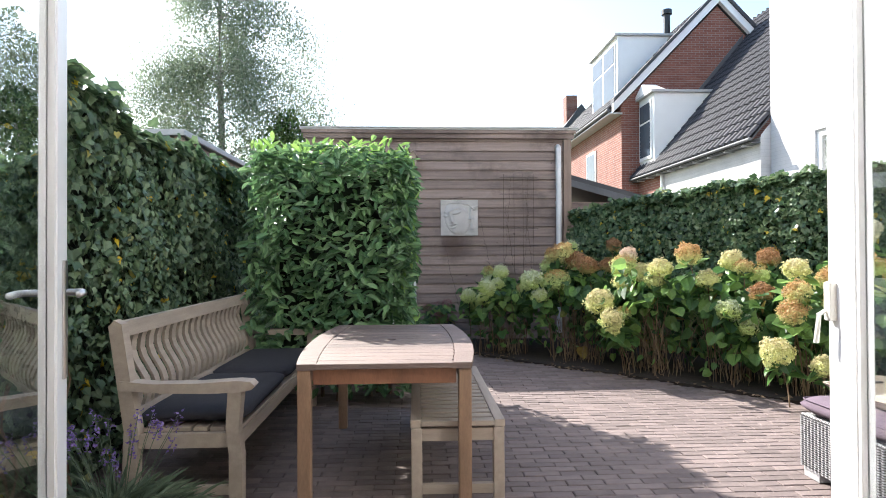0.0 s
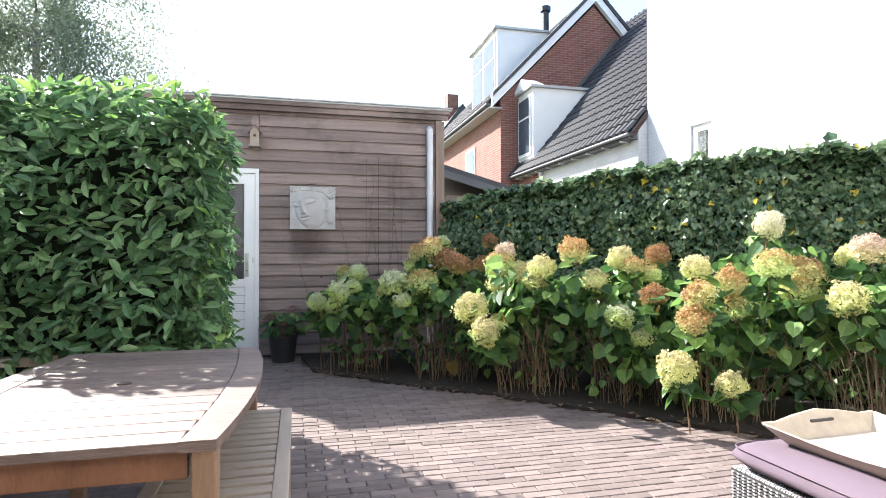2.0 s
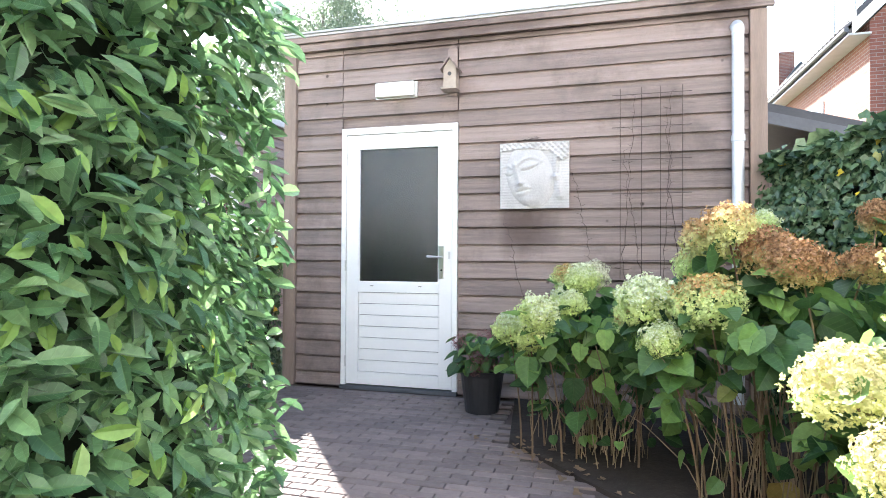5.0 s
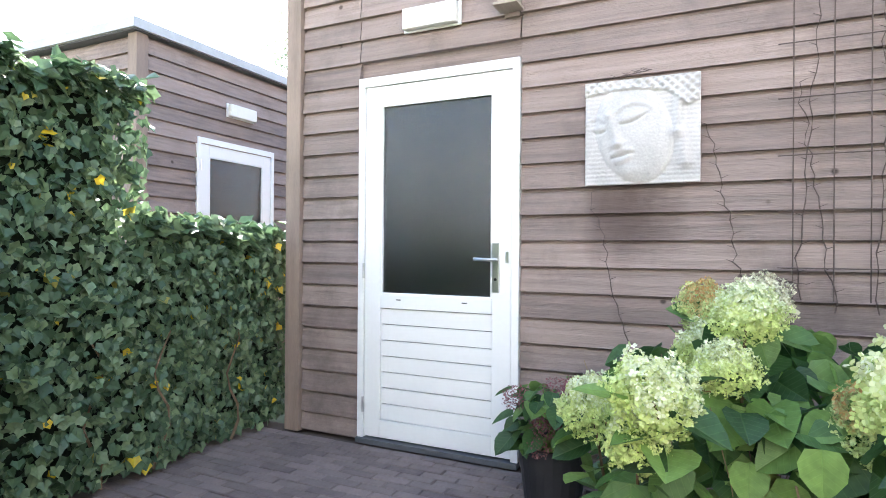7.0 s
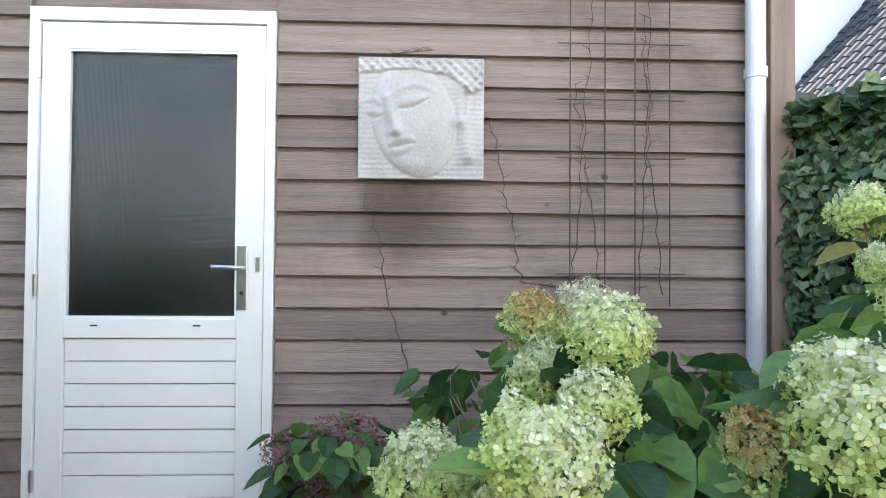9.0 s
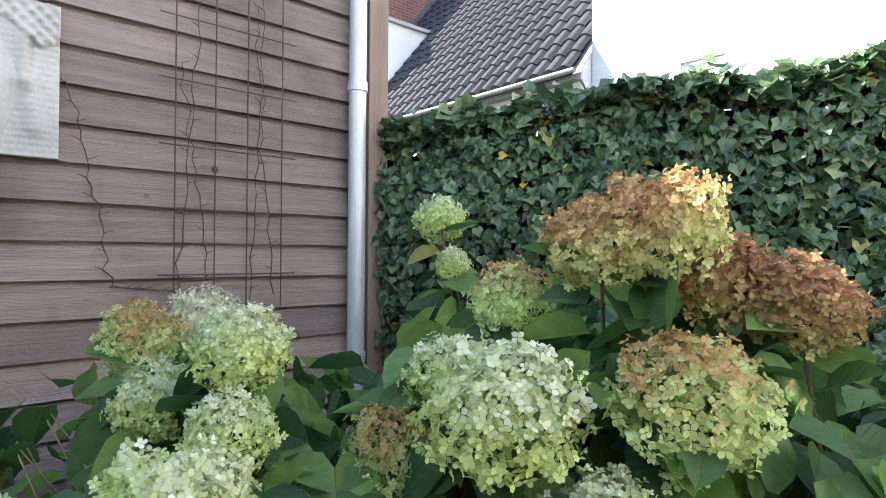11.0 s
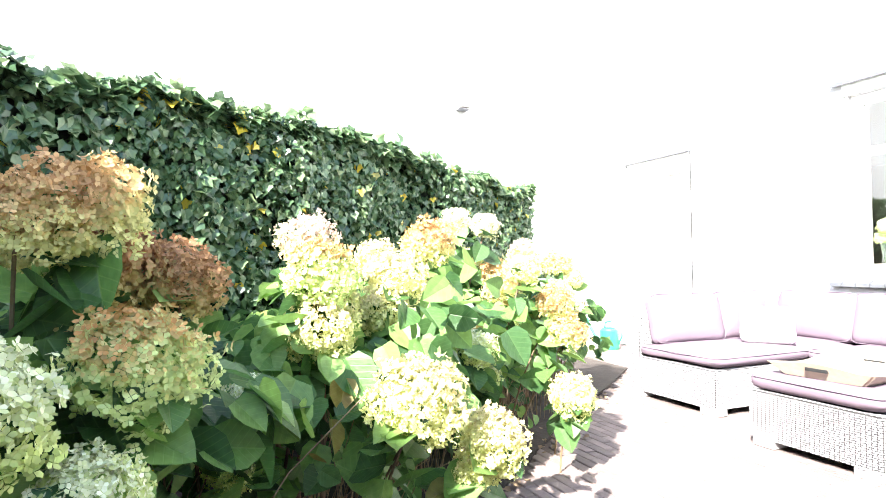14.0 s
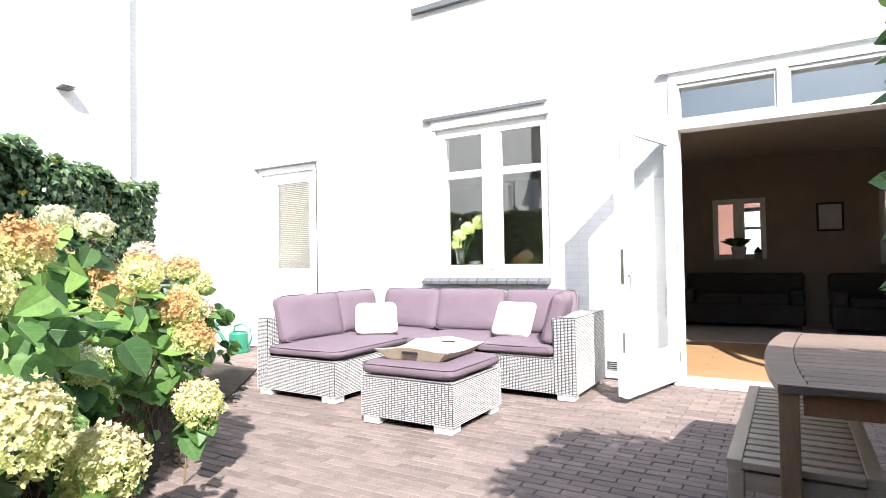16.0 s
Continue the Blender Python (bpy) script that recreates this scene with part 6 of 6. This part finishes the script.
def feet(parent, spots):
    for x, y in spots:
        part("foot", B().box(x - 0.07, x + 0.07, y - 0.06, y + 0.06, 0.0, 0.055, bevel=0.006), WICKER, parent)


ls = thing("lounge_sofa", "L-shaped grey wicker lounge sofa on the terrace", "sofa")
SY = 0.58
wicker_block(ls, 3.3, 4.06, SY + 0.16, 2.38, 0.055, 0.33, "nwt")
wicker_block(ls, 1.81, 3.3, SY + 0.16, 1.45, 0.055, 0.33, "nt")
wicker_block(ls, 4.06, 4.19, SY, 2.38, 0.055, 0.66, "nwet", "side_back")
wicker_block(ls, 1.81, 4.06, SY, SY + 0.13, 0.055, 0.64, "nt", "backrest")
wicker_block(ls, 1.63, 1.81, SY, 1.45, 0.055, 0.66, "nwet", "armrest")
feet(ls, [(1.72, 1.38), (3.38, 2.31), (4.1, 2.31), (1.72, 0.66), (4.1, 0.66), (3.38, 1.36)])
sc = [("seat_cushion", 0.80, 1.10, 0.12, pose(3.67, 1.85, 0.331)), ("seat_cushion", 0.8, 0.56, 0.12, pose(3.67, 1.02, 0.331)), ("seat_cushion", 0.74, 0.74, 0.12, pose(2.9, 1.1, 0.331)), ("seat_cushion", 0.73, 0.74, 0.12, pose(2.17, 1.1, 0.331))]
for i, (nm, a, b, c, m) in enumerate(sc):
    t = thing("seat_cushion", "mauve piped seat cushion of the wicker lounge set", "cushion", "lounge seat cushions")
    pillow("cover", a, b, c, CUSHION, t, m, 0.16, 10 + i, CUSHION)
for i, (a, x, y, rz) in enumerate(((0.72, 2.18, 0.84, 180), (0.76, 2.92, 0.84, 182), (0.72, 3.62, 0.86, 177), (0.66, 3.94, 1.28, 270), (0.74, 3.92, 1.95, 266))):
    t = thing("back_cushion", "plump mauve back cushion of the wicker lounge set", "cushion", "lounge back cushions")
    pillow("cover", a, 0.42, 0.17, CUSHION, t, pose(x, y, 0.44, 0, 0, rz) @ pose(0, 0.06, 0.2, 76, 0, 0) @ pose(0, 0, -0.085), 0.2, 20 + i, CUSHION)
t = thing("back_cushion", "plump mauve cushion leaning on the wicker armrest", "cushion", "lounge back cushions")
pillow("cover", 0.46, 0.42, 0.16, CUSHION, t, pose(1.92, 1.2, 0.44, 0, 0, 96) @ pose(0, 0.06, 0.2, 74, 0, 4) @ pose(0, 0, -0.08), 0.22, 26, CUSHION)
for i, (x, y, rz, lean, turn) in enumerate(((3.58, 1.48, 205, 52, 14), (2.34, 1.08, 174, 62, -4))):
    t = thing("throw_pillow", "small pale square throw pillow on the lounge sofa", "pillow", "throw pillows")
    pillow("cover", 0.40, 0.34, 0.12, PALE_FABRIC, t, pose(x, y, 0.44, 0, 0, rz) @ pose(0, 0.04, 0.15, lean, 0, turn) @ pose(0, 0, -0.06), 0.24, 30 + i)

ot = thing("wicker_ottoman", "square grey wicker ottoman with mauve cushion top", "ottoman")
wicker_block(ot, 2.05, 2.80, 1.94, 2.66, 0.055, 0.33, "nwet")
feet(ot, [(2.13, 2.59), (2.72, 2.59), (2.13, 2.01), (2.72, 2.01)])
part("badge", B().cyl((2.43, 2.664, 0.12), (2.43, 2.672, 0.12), 0.012), DARK_TRIM, ot)
t = thing("ottoman_cushion", "mauve piped cushion on the wicker ottoman", "cushion")
pillow("cover", 0.77, 0.75, 0.12, CUSHION, t, pose(2.425, 2.3, 0.331), 0.14, 40, CUSHION)

ty = thing("serving_tray", "pale wooden serving tray with flared wavy sides", "tray")
part("bottom", B().box(-0.25, 0.25, -0.17, 0.17, 0.0, 0.012), TRAY, ty)
for s in (-1, 1):
    pr = [(-0.17, 0.0), (0.17, 0.0), (0.235, 0.085), (0.18, 0.082), (0.10, 0.10), (0.0, 0.115), (-0.10, 0.10), (-0.18, 0.082), (-0.235, 0.085)]
    b = B()
    v0 = [b.bm.verts.new((s * (0.25 + z * 0.6), y, z)) for y, z in pr]
    v1 = [b.bm.verts.new((s * (0.262 + z * 0.6), y, z)) for y, z in pr]
    b.bm.faces.new(v0), b.bm.faces.new(v1[::-1])
    for i in range(9):
        b.bm.faces.new((v0[i], v1[i], v1[(i + 1) % 9], v0[(i + 1) % 9]))
    e = part("end_board", b, TRAY, ty)
    part("grip_slot", B().box(s * 0.302 - 0.013, s * 0.302 + 0.013, -0.05, 0.05, 0.055, 0.078, bevel=0.004), BLACK, e)
    b = B()
    pr = [(-0.25, 0.0), (0.25, 0.0), (0.30, 0.082), (0.1, 0.06), (0, 0.055), (-0.1, 0.06), (-0.30, 0.082)]
    v0 = [b.bm.verts.new((x, s * (0.17 + z * 0.75), z)) for x, z in pr]
    v1 = [b.bm.verts.new((x, s * (0.182 + z * 0.75), z)) for x, z in pr]
    b.bm.faces.new(v0), b.bm.faces.new(v1[::-1])
    for i in range(7):
        b.bm.faces.new((v0[i], v1[i], v1[(i + 1) % 7], v0[(i + 1) % 7]))
    part("side_board", b, TRAY, ty)
ty.matrix_basis = pose(2.43, 2.31, 0.449, 0, 0, 93) @ Matrix.Diagonal((0.96, 1.22, 0.85, 1))
bx = thing("small_box", "small pale box lying on the tray", "box")
part("body", B().box(-0.05, 0.05, -0.03, 0.03, 0, 0.03, bevel=0.004), GREY_TRIM, bx)
bx.matrix_basis = pose(2.28, 2.21, 0.463, 0, 0, 15)

# ---- watering can ----
wc = thing("watering_can", "green plastic watering can by the house wall", "watering can")
part("body", B().lathe([(0.12, 0), (0.125, 0.02), (0.12, 0.24), (0.1, 0.27), (0.09, 0.27), (0.1, 0.23)], (0, 0, 0)), CAN_GREEN, wc, smooth=False)
part("spout", B().tube([(0.1, 0, 0.06), (0.2, 0, 0.18), (0.29, 0, 0.33)], 0.028, 0.016, 10), CAN_GREEN, wc)
part("rose", B().cyl((0.28, 0, 0.32), (0.32, 0, 0.37), 0.02, 0.045), CAN_GREEN, wc)
part("handle", B().tube([(0.06, 0, 0.26), (0.05, 0, 0.34), (-0.05, 0, 0.37), (-0.15, 0, 0.3), (-0.17, 0, 0.18), (-0.12, 0, 0.07)], 0.014, seg=8), CAN_GREEN, wc)
wc.matrix_basis = pose(6.3, 0.85, 0, 0, 0, 30)

# blooms in the kitchen vase
for i, (x, y, z, r) in enumerate(((3.3, 0.1, 1.5, 0.075), (3.4, 0.14, 1.42, 0.07), (3.14, 0.1, 1.56, 0.085), (3.46, 0.1, 1.32, 0.06))):
    f = new("flower_head", BLOOMS["G"][i % 2])
    f.parent = vz
    f.matrix_basis = Matrix.LocRotScale((x, y, z), None, (r / 0.1,) * 3)
    part("stem", B().tube([(3.4, 0.12, 1.06), (3.4 + (x - 3.4) * 0.5, 0.12, z - 0.2), (x, y, z)], 0.004, seg=4), HYD_LEAF, vz)

# planter under the laurel
pb = thing("black_planter", "plain black plastic plant pot under the laurel", "pot")
part("pot", B().lathe([(0.12, 0), (0.15, 0.26), (0.165, 0.28), (0.145, 0.28), (0.135, 0.2)], (0, 0, 0)), POT_DARK, pb)
part("soil", B().lathe([(0.136, 0.2), (0.13, 0.215)], (0, 0, 0)), SOIL, pb)
pb.matrix_basis = pose(-0.36, 5.12, 0)

# ---- clay pavers ----
PX, PY = 0.2035, 0.0675


def paver(w, d):
    e = 0.004
    lo = [(-w, -d, -0.05), (w, -d, -0.05), (w, d, -0.05), (-w, d, -0.05)]
    mid = [(-w, -d, -e), (w, -d, -e), (w, d, -e), (-w, d, -e)]
    top = [(-w + e, -d + e, 0), (w - e, -d + e, 0), (w - e, d - e, 0), (-w + e, d - e, 0)]
    fs = [(8, 9, 10, 11)]
    for i in range(4):
        j = (i + 1) % 4
        fs += [(i, j, 4 + j, 4 + i), (4 + i, 4 + j, 8 + j, 8 + i)]
    return lo + mid + top, fs


pv, pf = paver(PX / 2 - 0.002, PY / 2 - 0.0022)
one = bpy.data.meshes.new("paver")
one.from_pydata(pv, [], pf)
one.materials.append(BRICK)
pav = tagged(new("pavement"), "red-brown clay paver terrace in stretcher bond", "paving", kind="structure")
allv, allf = [], []
pv_ = np.array(pv)
rs = np.random.RandomState(71)
count = 0
row = 0
y = YW + 0.02
while y < YS - 0.03:
    x = -1.9 + (PX / 2 if row % 2 else 0) + rs.normal(0, 0.004)
    while x < 6.76:
        if x < edge_x(y) - 0.05 and y > YW + 0.03:
            dz, rz = -abs(rs.normal(0, 0.0022)) + 0.001 * fbm(x, y), rs.normal(0, 0.006)
            tx, ty_ = rs.normal(0, 0.008), rs.normal(0, 0.012)
            if 0.5 < x < 1.75 and 1.2 < y < 4.3 and count < 300:
                ob = new("brick", one)
                ob.parent = pav
                ob.matrix_basis = Matrix.LocRotScale((x, y, dz), Euler((tx, ty_ * 0.3, rz)), None)
                count += 1
            else:
                q = pv_ @ np.array(Euler((tx, ty_ * 0.3, rz)).to_matrix()).T + np.array([x, y, dz])
                k = len(allv)
                allv += q.tolist()
                allf += [tuple(k + i for i in f) for f in pf]
        x += PX
    y += PY
    row += 1
tagged(raw("brick_field", allv, allf, BRICK_MANY, pav), kind="stuff")

# fallen leaves along the bed and hedge
n = 150
ed = rs.uniform(2.6, 6.8, n)
p = np.stack([np.array([edge_x(v) for v in ed]) + rs.normal(-0.02, 0.12, n), ed, np.full(n, 0.016)], 1)
fl2 = leaves("fallen_leaves", IVY_SHAPE, p, np.tile([0, 0, 1.0], (n, 1)), rs.normal(0, 1, (n, 3)), rs.uniform(0.02, 0.045, n), TWIG, None, rs, 0.15)
tagged(fl2, "dry brown leaves scattered along the bed edge", "leaves")
